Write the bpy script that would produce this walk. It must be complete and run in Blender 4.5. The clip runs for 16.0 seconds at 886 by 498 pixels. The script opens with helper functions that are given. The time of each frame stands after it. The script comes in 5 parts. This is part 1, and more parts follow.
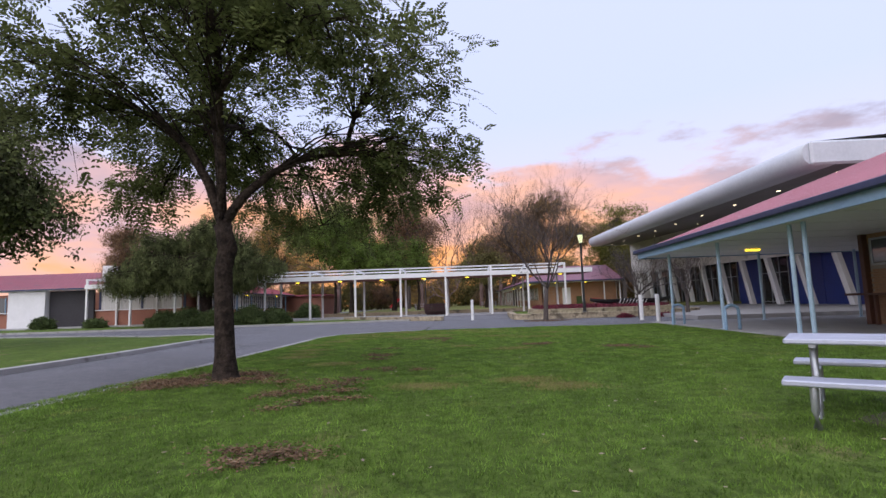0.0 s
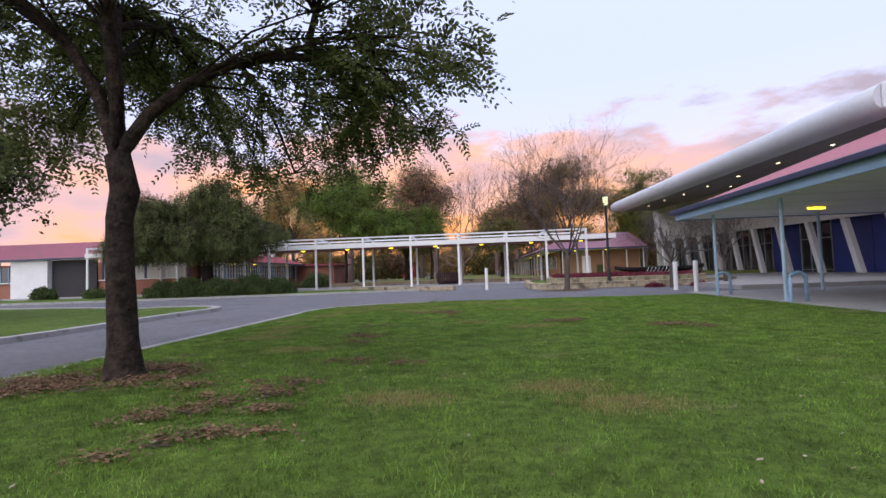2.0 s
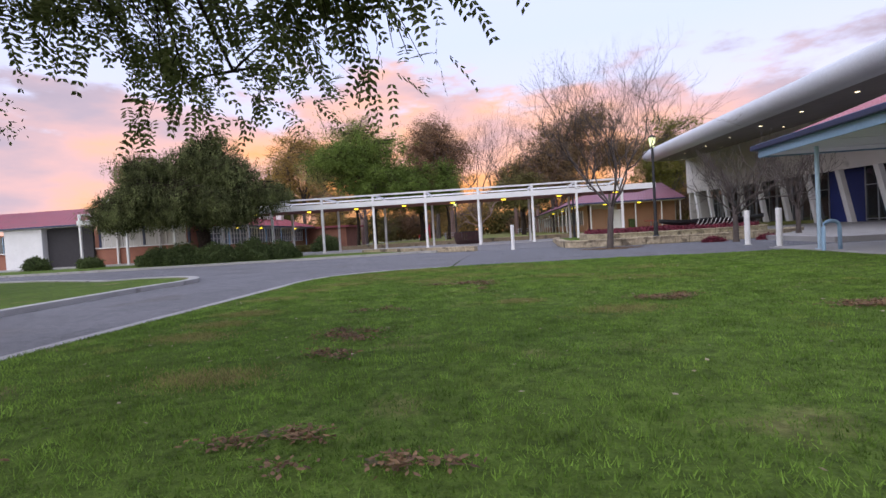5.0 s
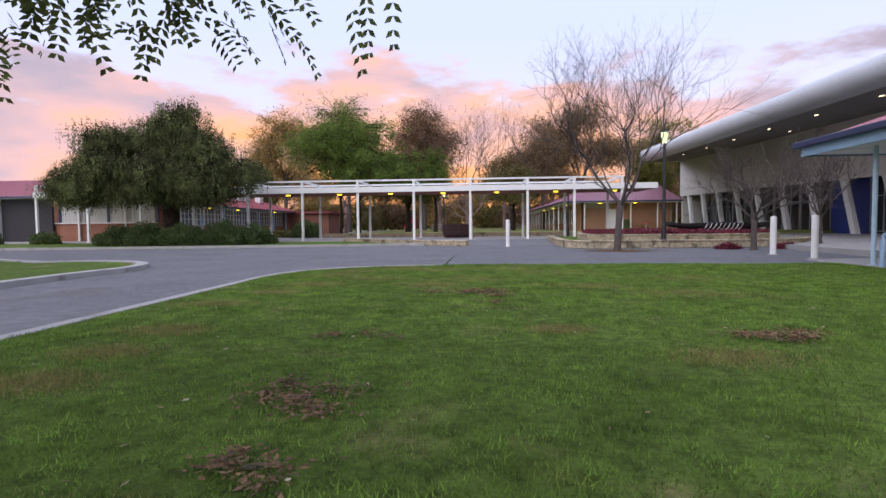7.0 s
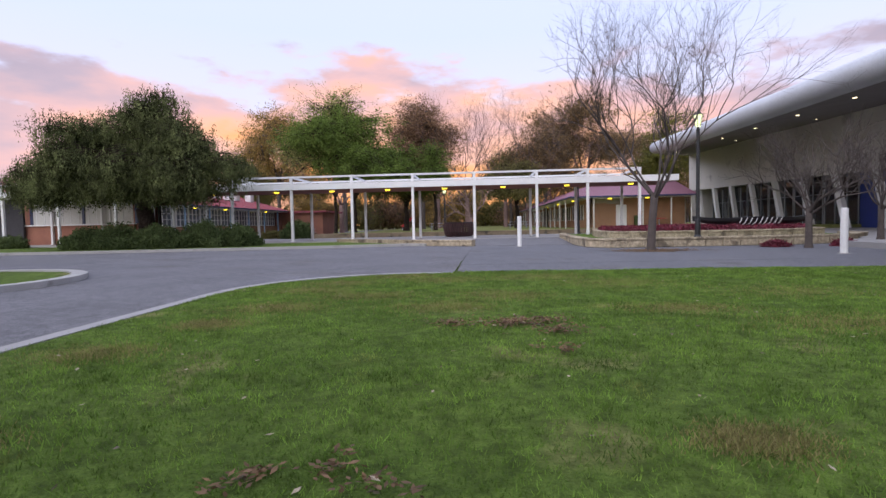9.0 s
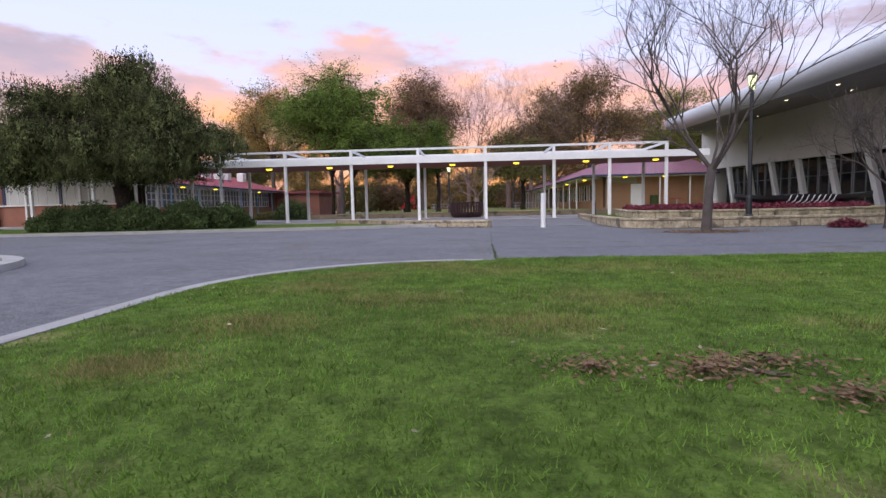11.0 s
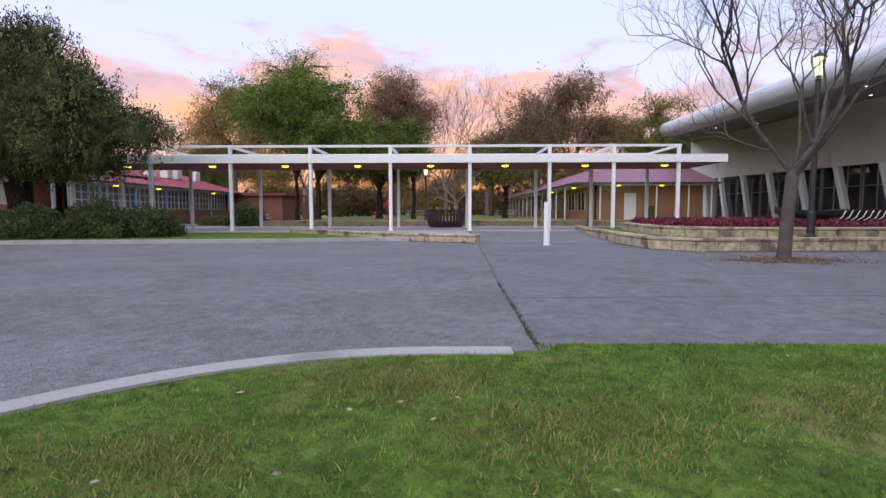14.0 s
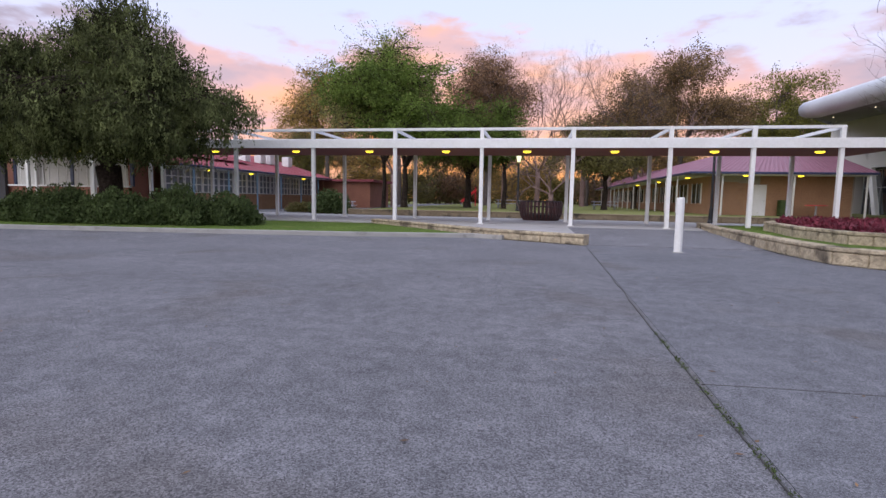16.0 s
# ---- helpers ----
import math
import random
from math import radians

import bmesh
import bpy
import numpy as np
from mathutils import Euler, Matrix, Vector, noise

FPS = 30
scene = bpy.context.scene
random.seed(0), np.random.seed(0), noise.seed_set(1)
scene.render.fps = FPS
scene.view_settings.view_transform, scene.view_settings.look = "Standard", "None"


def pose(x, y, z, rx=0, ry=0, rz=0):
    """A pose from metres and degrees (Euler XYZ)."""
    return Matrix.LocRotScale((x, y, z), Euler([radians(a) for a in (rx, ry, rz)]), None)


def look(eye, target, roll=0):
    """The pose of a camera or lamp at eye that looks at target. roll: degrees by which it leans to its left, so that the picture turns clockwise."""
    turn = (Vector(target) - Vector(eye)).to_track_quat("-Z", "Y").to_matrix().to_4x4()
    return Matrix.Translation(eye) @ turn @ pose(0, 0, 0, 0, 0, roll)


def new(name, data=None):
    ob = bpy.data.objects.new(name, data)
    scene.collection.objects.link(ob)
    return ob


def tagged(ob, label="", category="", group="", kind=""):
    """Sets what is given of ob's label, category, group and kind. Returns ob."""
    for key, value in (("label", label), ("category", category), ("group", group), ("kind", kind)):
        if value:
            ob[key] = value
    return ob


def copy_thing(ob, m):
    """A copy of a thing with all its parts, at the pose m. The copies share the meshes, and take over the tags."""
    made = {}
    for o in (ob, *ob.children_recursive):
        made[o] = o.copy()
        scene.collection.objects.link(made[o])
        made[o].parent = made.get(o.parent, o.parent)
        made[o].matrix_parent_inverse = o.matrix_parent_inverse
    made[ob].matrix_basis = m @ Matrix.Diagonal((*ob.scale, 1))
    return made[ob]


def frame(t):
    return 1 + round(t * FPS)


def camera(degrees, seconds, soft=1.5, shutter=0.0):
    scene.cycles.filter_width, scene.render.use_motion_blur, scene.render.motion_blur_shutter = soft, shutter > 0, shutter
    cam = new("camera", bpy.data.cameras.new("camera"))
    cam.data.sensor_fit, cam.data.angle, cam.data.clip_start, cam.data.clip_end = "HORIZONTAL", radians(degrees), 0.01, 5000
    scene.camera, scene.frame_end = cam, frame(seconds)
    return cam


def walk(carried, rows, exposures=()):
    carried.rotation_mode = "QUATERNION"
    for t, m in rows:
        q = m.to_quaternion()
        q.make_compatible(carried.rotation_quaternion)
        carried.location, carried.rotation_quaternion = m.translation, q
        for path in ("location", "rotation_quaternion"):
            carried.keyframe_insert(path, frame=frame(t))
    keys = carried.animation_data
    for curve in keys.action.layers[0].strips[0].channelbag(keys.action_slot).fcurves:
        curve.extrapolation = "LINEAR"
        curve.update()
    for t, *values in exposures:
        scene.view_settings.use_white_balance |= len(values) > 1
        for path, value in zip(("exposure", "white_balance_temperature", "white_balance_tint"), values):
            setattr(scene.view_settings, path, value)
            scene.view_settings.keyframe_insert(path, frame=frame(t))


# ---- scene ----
cam = camera(81.9, 16.0)
PATH = [
    (0, (-0.611, -0.189, 1.183), (-0.687, 1.798, 1.395), -1.9),
    (0.5, (-0.678, 0.393, 1.164), (-0.796, 2.379, 1.367), -2.0),
    (1, (-0.615, 1.112, 1.119), (-0.735, 3.103, 1.27), -2.5),
    (1.5, (-0.572, 1.793, 1.095), (-0.699, 3.785, 1.228), -2.5),
    (2, (-0.474, 2.412, 1.124), (-0.616, 4.405, 1.22), -2.0),
    (2.5, (-0.549, 3.137, 1.122), (-0.723, 5.128, 1.199), -2.0),
    (3, (-0.649, 3.81, 1.165), (-0.916, 5.792, 1.176), -2.6),
    (3.5, (-0.841, 4.431, 0.991), (-1.096, 6.415, 1.005), -4.1),
    (4, (-0.848, 5.029, 1.049), (-1.096, 7.013, 1.029), -4.8),
    (6.5, (-1.345, 7.822, 1.083), (-1.487, 9.816, 1.003), -0.6),
    (7, (-1.463, 8.408, 1.097), (-1.61, 10.401, 1.006), -0.6),
    (7.5, (-1.523, 9.084, 1.096), (-1.708, 11.074, 1.025), -0.2),
    (8, (-1.688, 9.793, 1.07), (-1.871, 11.784, 1.01), -0.6),
    (8.5, (-1.779, 10.526, 1.05), (-1.963, 12.516, 0.967), -0.9),
    (9, (-1.95, 11.201, 1.064), (-2.088, 13.194, 0.968), -1.2),
    (11.5, (-2.975, 14.389, 0.892), (-3.094, 16.376, 0.704), -1.1),
    (12, (-3.059, 15.116, 0.932), (-3.168, 17.102, 0.724), 0.2),
    (12.5, (-3.109, 15.817, 0.889), (-3.126, 17.805, 0.673), 0.5),
    (13, (-3.139, 16.541, 0.969), (-3.112, 18.521, 0.691), -0.2),
    (13.5, (-3.232, 17.38, 1.016), (-3.213, 19.368, 0.797), -0.4),
    (14, (-3.16, 18.217, 1.056), (-3.183, 20.212, 0.912), -0.1),
    (14.5, (-3.314, 18.914, 1.086), (-3.437, 20.908, 0.996), 0.1),
    (15, (-3.378, 19.562, 1.104), (-3.603, 21.547, 1.006), 1.1),
    (15.5, (-3.534, 20.123, 1.153), (-3.811, 22.098, 1.012), 0.6),
    (16, (-3.565, 20.784, 1.235), (-3.921, 22.743, 1.038), 1.0),
]
walk(cam, [(t, look(eye, target, roll)) for t, eye, target, roll in PATH],
     [(0.0, 0.68), (3.5, 0.86), (4.0, 0.82), (7.0, 0.79), (9.0, 0.79), (11.5, 0.80), (13.0, 0.92), (13.5, 0.96), (14.0, 0.82), (15.0, 0.71), (16.0, 0.76)])

# ---- sky and light ----
world = bpy.data.worlds.new("dusk_sky")
scene.world = world
world.use_nodes = True


def build_sky():
    nt = world.node_tree
    nt.nodes.clear()
    N, L = nt.nodes.new, nt.links.new
    out, bg = N("ShaderNodeOutputWorld"), N("ShaderNodeBackground")
    bg.inputs["Strength"].default_value = 0.1
    sky = N("ShaderNodeTexSky")
    sky.sky_type = "NISHITA"
    sky.sun_disc = False
    sky.sun_elevation, sky.sun_rotation = radians(35), radians(211)
    sky.altitude, sky.air_density, sky.dust_density, sky.ozone_density = 0, 1.0, 1.5, 2.0
    co, sep = N("ShaderNodeTexCoord"), N("ShaderNodeSeparateXYZ")
    L(co.outputs["Generated"], sep.inputs[0])
    # clear-sky tint by height: pale lavender low down, soft blue overhead
    ramp = N("ShaderNodeValToRGB")
    e = ramp.color_ramp.elements
    e[0].position, e[0].color = 0.0, (0.78, 0.46, 0.46, 1)
    e[1].position, e[1].color = 0.75, (0.73, 0.77, 1.0, 1)
    for p, c in ((0.10, (0.90, 0.62, 0.60, 1)), (0.20, (0.80, 0.76, 0.93, 1)), (0.34, (0.70, 0.75, 1.0, 1))):
        k = e.new(p)
        k.color = c
    L(sep.outputs["Z"], ramp.inputs[0])
    tint = N("ShaderNodeMixRGB")
    tint.blend_type = "MULTIPLY"
    tint.inputs[0].default_value = 1
    tint.inputs[2].default_value = (6.8, 6.98, 7.5, 1)
    L(ramp.outputs[0], tint.inputs[1])
    base = N("ShaderNodeMixRGB")
    base.inputs[0].default_value = 0.93
    L(sky.outputs[0], base.inputs[1])
    L(tint.outputs[0], base.inputs[2])
    # cloud bank, flattened noise
    mp, noi = N("ShaderNodeMapping"), N("ShaderNodeTexNoise")
    mp.inputs["Scale"].default_value = (4.3, 4.3, 13.0)
    mp.inputs["Location"].default_value = (0.3, 0.1, 0.4)
    L(co.outputs["Generated"], mp.inputs[0])
    L(mp.outputs[0], noi.inputs[0])
    noi.inputs["Scale"].default_value, noi.inputs["Detail"].default_value = 1.0, 6
    noi.inputs["Roughness"].default_value = 0.55
    band = N("ShaderNodeValToRGB")
    b = band.color_ramp.elements
    b[0].position, b[0].color = 0.0, (0.70, 0.70, 0.70, 1)
    b[1].position, b[1].color = 0.40, (0, 0, 0, 1)
    k = b.new(0.17)
    k.color = (0.53, 0.53, 0.53, 1)
    k = b.new(0.25)
    k.color = (0.40, 0.40, 0.40, 1)
    L(sep.outputs["Z"], band.inputs[0])
    add = N("ShaderNodeMath")
    add.operation = "ADD"
    L(noi.outputs[0], add.inputs[0])
    L(band.outputs[0], add.inputs[1])
    edge = N("ShaderNodeMapRange")
    edge.inputs["From Min"].default_value, edge.inputs["From Max"].default_value = 0.82, 0.95
    edge.interpolation_type = "SMOOTHSTEP"
    west = N("ShaderNodeMath")
    west.operation = "MULTIPLY_ADD"
    west.inputs[1].default_value = -0.12
    L(sep.outputs["X"], west.inputs[0])
    L(add.outputs[0], west.inputs[2])
    L(west.outputs[0], edge.inputs["Value"])
    # cloud colour: orange near the glow, pink further off, grey-mauve to the west
    dirn = N("ShaderNodeVectorMath")
    dirn.operation = "DOT_PRODUCT"
    dirn.inputs[1].default_value = (-0.12, 0.98, -0.85)
    L(co.outputs["Generated"], dirn.inputs[0])
    hue = N("ShaderNodeValToRGB")
    h = hue.color_ramp.elements
    h[0].position, h[0].color = 0.40, (0.46, 0.42, 0.55, 1)
    h[1].position, h[1].color = 0.94, (1.30, 0.56, 0.20, 1)
    for p, c in ((0.57, (0.60, 0.49, 0.60, 1)), (0.72, (0.90, 0.58, 0.60, 1)), (0.83, (1.12, 0.62, 0.46, 1))):
        k = h.new(p)
        k.color = c
    n2 = N("ShaderNodeTexNoise")
    n2.inputs["Scale"].default_value, n2.inputs["Detail"].default_value = 1.7, 5
    L(mp.outputs[0], n2.inputs[0])
    wob = N("ShaderNodeMath")
    wob.operation = "MULTIPLY_ADD"
    wob.inputs[1].default_value = 0.55
    wob.inputs[2].default_value = -0.265
    L(n2.outputs[0], wob.inputs[0])
    shifted = N("ShaderNodeMath")
    shifted.operation = "ADD"
    L(dirn.outputs["Value"], shifted.inputs[0])
    L(wob.outputs[0], shifted.inputs[1])
    L(shifted.outputs[0], hue.inputs[0])
    lit = N("ShaderNodeMixRGB")
    lit.blend_type = "MULTIPLY"
    lit.inputs[0].default_value = 1
    lit.inputs[2].default_value = (6.2, 6.2, 6.2, 1)
    L(hue.outputs[0], lit.inputs[1])
    mix = N("ShaderNodeMixRGB")
    L(edge.outputs[0], mix.inputs[0])
    L(base.outputs[0], mix.inputs[1])
    L(lit.outputs[0], mix.inputs[2])
    L(mix.outputs[0], bg.inputs[0])
    L(bg.outputs[0], out.inputs[0])


build_sky()
sun_data = bpy.data.lights.new("sun", "SUN")
sun_data.energy, sun_data.angle, sun_data.color = 1.45, radians(95), (1.0, 0.95, 0.93)
sun = new("sun", sun_data)
sun.matrix_world = look((0, 0, 50), (0.42 * 50, 0.70 * 50, 50 - 0.58 * 50))


# ---- materials ----
def material(name, col, rough=0.8, col2=None, fine=40.0, coarse=1.2, bump=0.15, metal=0.0, amount=0.55, dist=0.01, island=False, trans=0.0, stain=None, spec=0.5, mid=None, vary=(0.55, 1.4), grit=None):
    """Two-scale noise colour between col and col2, with fine bump; island: every leaf or piece a little different."""
    m = bpy.data.materials.new(name)
    m.use_nodes = True
    nt = m.node_tree
    N, L = nt.nodes.new, nt.links.new
    p = nt.nodes["Principled BSDF"]
    p.inputs["Roughness"].default_value, p.inputs["Metallic"].default_value = rough, metal
    p.inputs["Specular IOR Level"].default_value = spec
    col2 = col2 or tuple(c * 0.72 for c in col)
    geo = N("ShaderNodeNewGeometry")
    a, b = N("ShaderNodeTexNoise"), N("ShaderNodeTexNoise")
    for n, s, d in ((a, fine, 4), (b, coarse, 5)):
        n.inputs["Scale"].default_value, n.inputs["Detail"].default_value = s, d
        L(geo.outputs["Position"], n.inputs["Vector"])
    mixf = N("ShaderNodeMath")
    mixf.operation = "MULTIPLY_ADD"
    mixf.inputs[1].default_value = 0.5
    L(a.outputs[0], mixf.inputs[0])
    half = N("ShaderNodeMath")
    half.operation = "MULTIPLY"
    half.inputs[1].default_value = 0.5
    L(b.outputs[0], half.inputs[0])
    L(half.outputs[0], mixf.inputs[2])
    rng = N("ShaderNodeMapRange")
    rng.inputs["From Min"].default_value, rng.inputs["From Max"].default_value = 0.5 - amount * 0.36, 0.5 + amount * 0.36
    L(mixf.outputs[0], rng.inputs["Value"])
    mx = N("ShaderNodeMixRGB")
    mx.inputs[1].default_value, mx.inputs[2].default_value = (*col2, 1), (*col, 1)
    L(rng.outputs[0], mx.inputs[0])
    last = mx.outputs[0]
    if stain:
        c = N("ShaderNodeTexNoise")
        c.inputs["Scale"].default_value, c.inputs["Detail"].default_value = stain[1], 6
        L(geo.outputs["Position"], c.inputs["Vector"])
        r2 = N("ShaderNodeMapRange")
        r2.inputs["From Min"].default_value, r2.inputs["From Max"].default_value = stain[2], stain[2] + 0.12
        L(c.outputs[0], r2.inputs["Value"])
        m2 = N("ShaderNodeMixRGB")
        m2.inputs[2].default_value = (*stain[0], 1)
        L(r2.outputs[0], m2.inputs[0])
        L(last, m2.inputs[1])
        last = m2.outputs[0]
    if mid:
        c = N("ShaderNodeTexNoise")
        c.inputs["Scale"].default_value, c.inputs["Detail"].default_value = mid[0], 5
        c.inputs["Roughness"].default_value = 0.65
        L(geo.outputs["Position"], c.inputs["Vector"])
        r2 = N("ShaderNodeMapRange")
        r2.inputs["From Min"].default_value, r2.inputs["From Max"].default_value = 0.36, 0.64
        r2.inputs["To Min"].default_value, r2.inputs["To Max"].default_value = mid[1], mid[2]
        L(c.outputs[0], r2.inputs["Value"])
        m2 = N("ShaderNodeMixRGB")
        m2.blend_type = "MULTIPLY"
        m2.inputs[0].default_value = 1
        L(last, m2.inputs[1])
        L(r2.outputs[0], m2.inputs[2])
        last = m2.outputs[0]
    if grit:
        c = N("ShaderNodeTexVoronoi")
        c.inputs["Scale"].default_value = grit[0]
        L(geo.outputs["Position"], c.inputs["Vector"])
        g1 = N("ShaderNodeSeparateColor")
        L(c.outputs["Color"], g1.inputs[0])
        r2 = N("ShaderNodeMapRange")
        r2.inputs["To Min"].default_value, r2.inputs["To Max"].default_value = grit[1], grit[2]
        L(g1.outputs[0], r2.inputs["Value"])
        m2 = N("ShaderNodeMixRGB")
        m2.blend_type = "MULTIPLY"
        m2.inputs[0].default_value = 1
        L(last, m2.inputs[1])
        L(r2.outputs[0], m2.inputs[2])
        last = m2.outputs[0]
    hsv = N("ShaderNodeHueSaturation")
    if island:
        r3 = N("ShaderNodeMapRange")
        r3.inputs["To Min"].default_value, r3.inputs["To Max"].default_value = vary
        L(geo.outputs["Random Per Island"], r3.inputs["Value"])
        L(r3.outputs[0], hsv.inputs["Value"])
    else:
        ob = N("ShaderNodeObjectInfo")
        r3 = N("ShaderNodeMapRange")
        r3.inputs["To Min"].default_value, r3.inputs["To Max"].default_value = 0.93, 1.07
        L(ob.outputs["Random"], r3.inputs["Value"])
        L(r3.outputs[0], hsv.inputs["Value"])
    L(last, hsv.inputs["Color"])
    L(hsv.outputs[0], p.inputs["Base Color"])
    if bump:
        bp = N("ShaderNodeBump")
        bp.inputs["Strength"].default_value, bp.inputs["Distance"].default_value = bump, dist
        L(a.outputs[0], bp.inputs["Height"])
        L(bp.outputs[0], p.inputs["Normal"])
    if trans:
        p.inputs["Transmission Weight"].default_value = 0
        tr, ms = N("ShaderNodeBsdfTranslucent"), N("ShaderNodeMixShader")
        L(hsv.outputs[0], tr.inputs["Color"])
        ms.inputs[0].default_value = trans
        L(p.outputs[0], ms.inputs[1])
        L(tr.outputs[0], ms.inputs[2])
        L(ms.outputs[0], nt.nodes["Material Output"].inputs[0])
    return m


def glowing(name, col, power):
    m = bpy.data.materials.new(name)
    m.use_nodes = True
    p = m.node_tree.nodes["Principled BSDF"]
    p.inputs["Base Color"].default_value = (*col, 1)
    p.inputs["Emission Color"].default_value = (*col, 1)
    p.inputs["Emission Strength"].default_value = power
    return m


def glass(name, col, rough=0.06):
    m = bpy.data.materials.new(name)
    m.use_nodes = True
    p = m.node_tree.nodes["Principled BSDF"]
    p.inputs["Base Color"].default_value = (*col, 1)
    p.inputs["Roughness"].default_value = rough
    p.inputs["Specular IOR Level"].default_value = 0.8
    return m


M_GRASS = material("mown_grass", (0.15, 0.22, 0.040), 0.9, (0.075, 0.122, 0.022), 60, 0.7, 1.0, dist=0.04, amount=0.5, stain=((0.23, 0.215, 0.085), 0.9, 0.60), spec=0.12, mid=(9, 0.6, 1.35))
M_BLADE = material("grass_blades", (0.185, 0.285, 0.052), 0.8, (0.10, 0.175, 0.032), 6, 0.8, 0, island=True, trans=0.45, spec=0.12, mid=(3, 0.6, 1.4), vary=(0.65, 1.5), stain=((0.25, 0.25, 0.08), 1.3, 0.63))
M_FARGRASS = material("rough_grass", (0.25, 0.25, 0.09), 0.95, (0.15, 0.17, 0.055), 8, 0.3, 0.5, dist=0.05, spec=0.1)
M_ASPHALT = material("asphalt", (0.185, 0.182, 0.193), 0.92, (0.125, 0.123, 0.131), 60, 0.6, 0.25, dist=0.004, amount=0.45, stain=((0.135, 0.127, 0.128), 0.5, 0.57), spec=0.2, mid=(5, 0.85, 1.18), grit=(140, 0.45, 1.55))
M_ASPHALT_DARK = material("asphalt_patch", (0.165, 0.165, 0.178), 0.92, (0.115, 0.115, 0.124), 60, 0.6, 0.25, dist=0.004, amount=0.45, stain=((0.12, 0.114, 0.115), 0.6, 0.57), spec=0.2, mid=(5, 0.85, 1.18), grit=(170, 0.5, 1.5))
M_JOINT = material("joint_tar", (0.085, 0.082, 0.078), 0.95, (0.045, 0.043, 0.042), 30, 1.0, 0.5)
M_CONC = material("kerb_concrete", (0.44, 0.425, 0.40), 0.9, (0.29, 0.28, 0.265), 60, 1.6, 0.4, stain=((0.19, 0.18, 0.16), 2.2, 0.58))
M_PAVE = material("paving_concrete", (0.37, 0.355, 0.345), 0.9, (0.27, 0.26, 0.25), 40, 0.8, 0.3, stain=((0.20, 0.19, 0.185), 0.9, 0.60))
M_LIME = material("limestone", (0.50, 0.415, 0.29), 0.94, (0.29, 0.235, 0.16), 22, 2.2, 1.0, dist=0.03, stain=((0.15, 0.12, 0.085), 2.0, 0.53), mid=(7, 0.7, 1.25))
M_WHITE = material("white_paint", (0.78, 0.77, 0.76), 0.5, (0.66, 0.65, 0.63), 12, 1.5, 0.08, stain=((0.48, 0.45, 0.40), 3.5, 0.70))
M_SOFFIT_RED = material("red_brown_soffit", (0.21, 0.032, 0.028), 0.7, (0.14, 0.024, 0.02), 8, 0.8, 0.1)
M_ROOF_RED = material("red_roof_sheet", (0.31, 0.052, 0.072), 0.55, (0.225, 0.038, 0.052), 10, 0.7, 0.15, stain=((0.17, 0.05, 0.054), 0.8, 0.58))
M_ROOF_PINK = material("faded_red_roof_sheet", (0.40, 0.155, 0.20), 0.5, (0.30, 0.11, 0.145), 10, 0.5, 0.15)
M_ROOF_PURPLE = material("weathered_purple_red_roof_sheet", (0.27, 0.115, 0.155), 0.5, (0.20, 0.085, 0.115), 10, 0.5, 0.15)
M_NAVY = material("navy_gutter", (0.03, 0.04, 0.10), 0.45, (0.02, 0.028, 0.07), 10, 1.0, 0.05)
M_PALEBLUE = material("pale_blue_paint", (0.28, 0.42, 0.56), 0.5, (0.20, 0.31, 0.44), 10, 1.2, 0.08)
M_POSTBLUE = material("light_blue_post_paint", (0.42, 0.55, 0.66), 0.5, (0.30, 0.42, 0.52), 10, 1.2, 0.08)
M_SOFFIT = material("white_soffit_sheet", (0.82, 0.81, 0.79), 0.7, (0.74, 0.73, 0.71), 6, 0.6, 0.05)
M_BLUE = material("cobalt_blue_panel", (0.022, 0.042, 0.21), 0.45, (0.016, 0.03, 0.15), 6, 0.8, 0.04)
M_BRICK = material("tan_brick", (0.40, 0.225, 0.125), 0.9, (0.28, 0.15, 0.085), 18, 1.2, 0.5, mid=(14, 0.75, 1.2))
M_BRICK_RED = material("red_brick", (0.34, 0.15, 0.095), 0.9, (0.24, 0.10, 0.07), 18, 1.2, 0.5)
M_MORTAR = material("mortar", (0.36, 0.32, 0.27), 0.95, (0.28, 0.25, 0.21), 40, 2.0, 0.4)
M_BROWN = material("brown_stained_timber", (0.11, 0.045, 0.028), 0.6, (0.07, 0.03, 0.02), 20, 2.0, 0.2)
# near-black colour that stands in for deep shade
M_DARK = material("painted_deep_shade", (0.035, 0.032, 0.035), 0.8, (0.022, 0.02, 0.022), 6, 0.7, 0.05)
M_GREYWALL = material("grey_render", (0.66, 0.625, 0.60), 0.9, (0.56, 0.53, 0.51), 16, 0.5, 0.3, stain=((0.40, 0.37, 0.36), 0.7, 0.60))
# stained limestone, with the terrace wall's shade also put into the colour
M_LIME_SHADED = material("weathered_shaded_limestone", (0.34, 0.265, 0.17), 0.95, (0.20, 0.155, 0.10), 18, 1.4, 0.9, dist=0.02, stain=((0.10, 0.085, 0.06), 1.6, 0.55))
M_ROOFEDGE = material("pale_grey_metal", (0.62, 0.64, 0.68), 0.42, (0.50, 0.52, 0.56), 9, 0.6, 0.05)
M_ROOFSOFFIT = material("charcoal_soffit", (0.26, 0.24, 0.24), 0.8, (0.19, 0.175, 0.178), 5, 0.6, 0.1)
M_PANEL = material("cream_wall_panel", (0.62, 0.60, 0.56), 0.75, (0.50, 0.485, 0.45), 9, 0.7, 0.1)
M_GLASS = glass("dark_window_glass", (0.025, 0.03, 0.035))
M_GLASS2 = glass("pale_window_glass", (0.16, 0.18, 0.20), 0.15)
M_LAMP = glowing("yellow_lamp_lens", (1.0, 0.74, 0.04), 1.6)
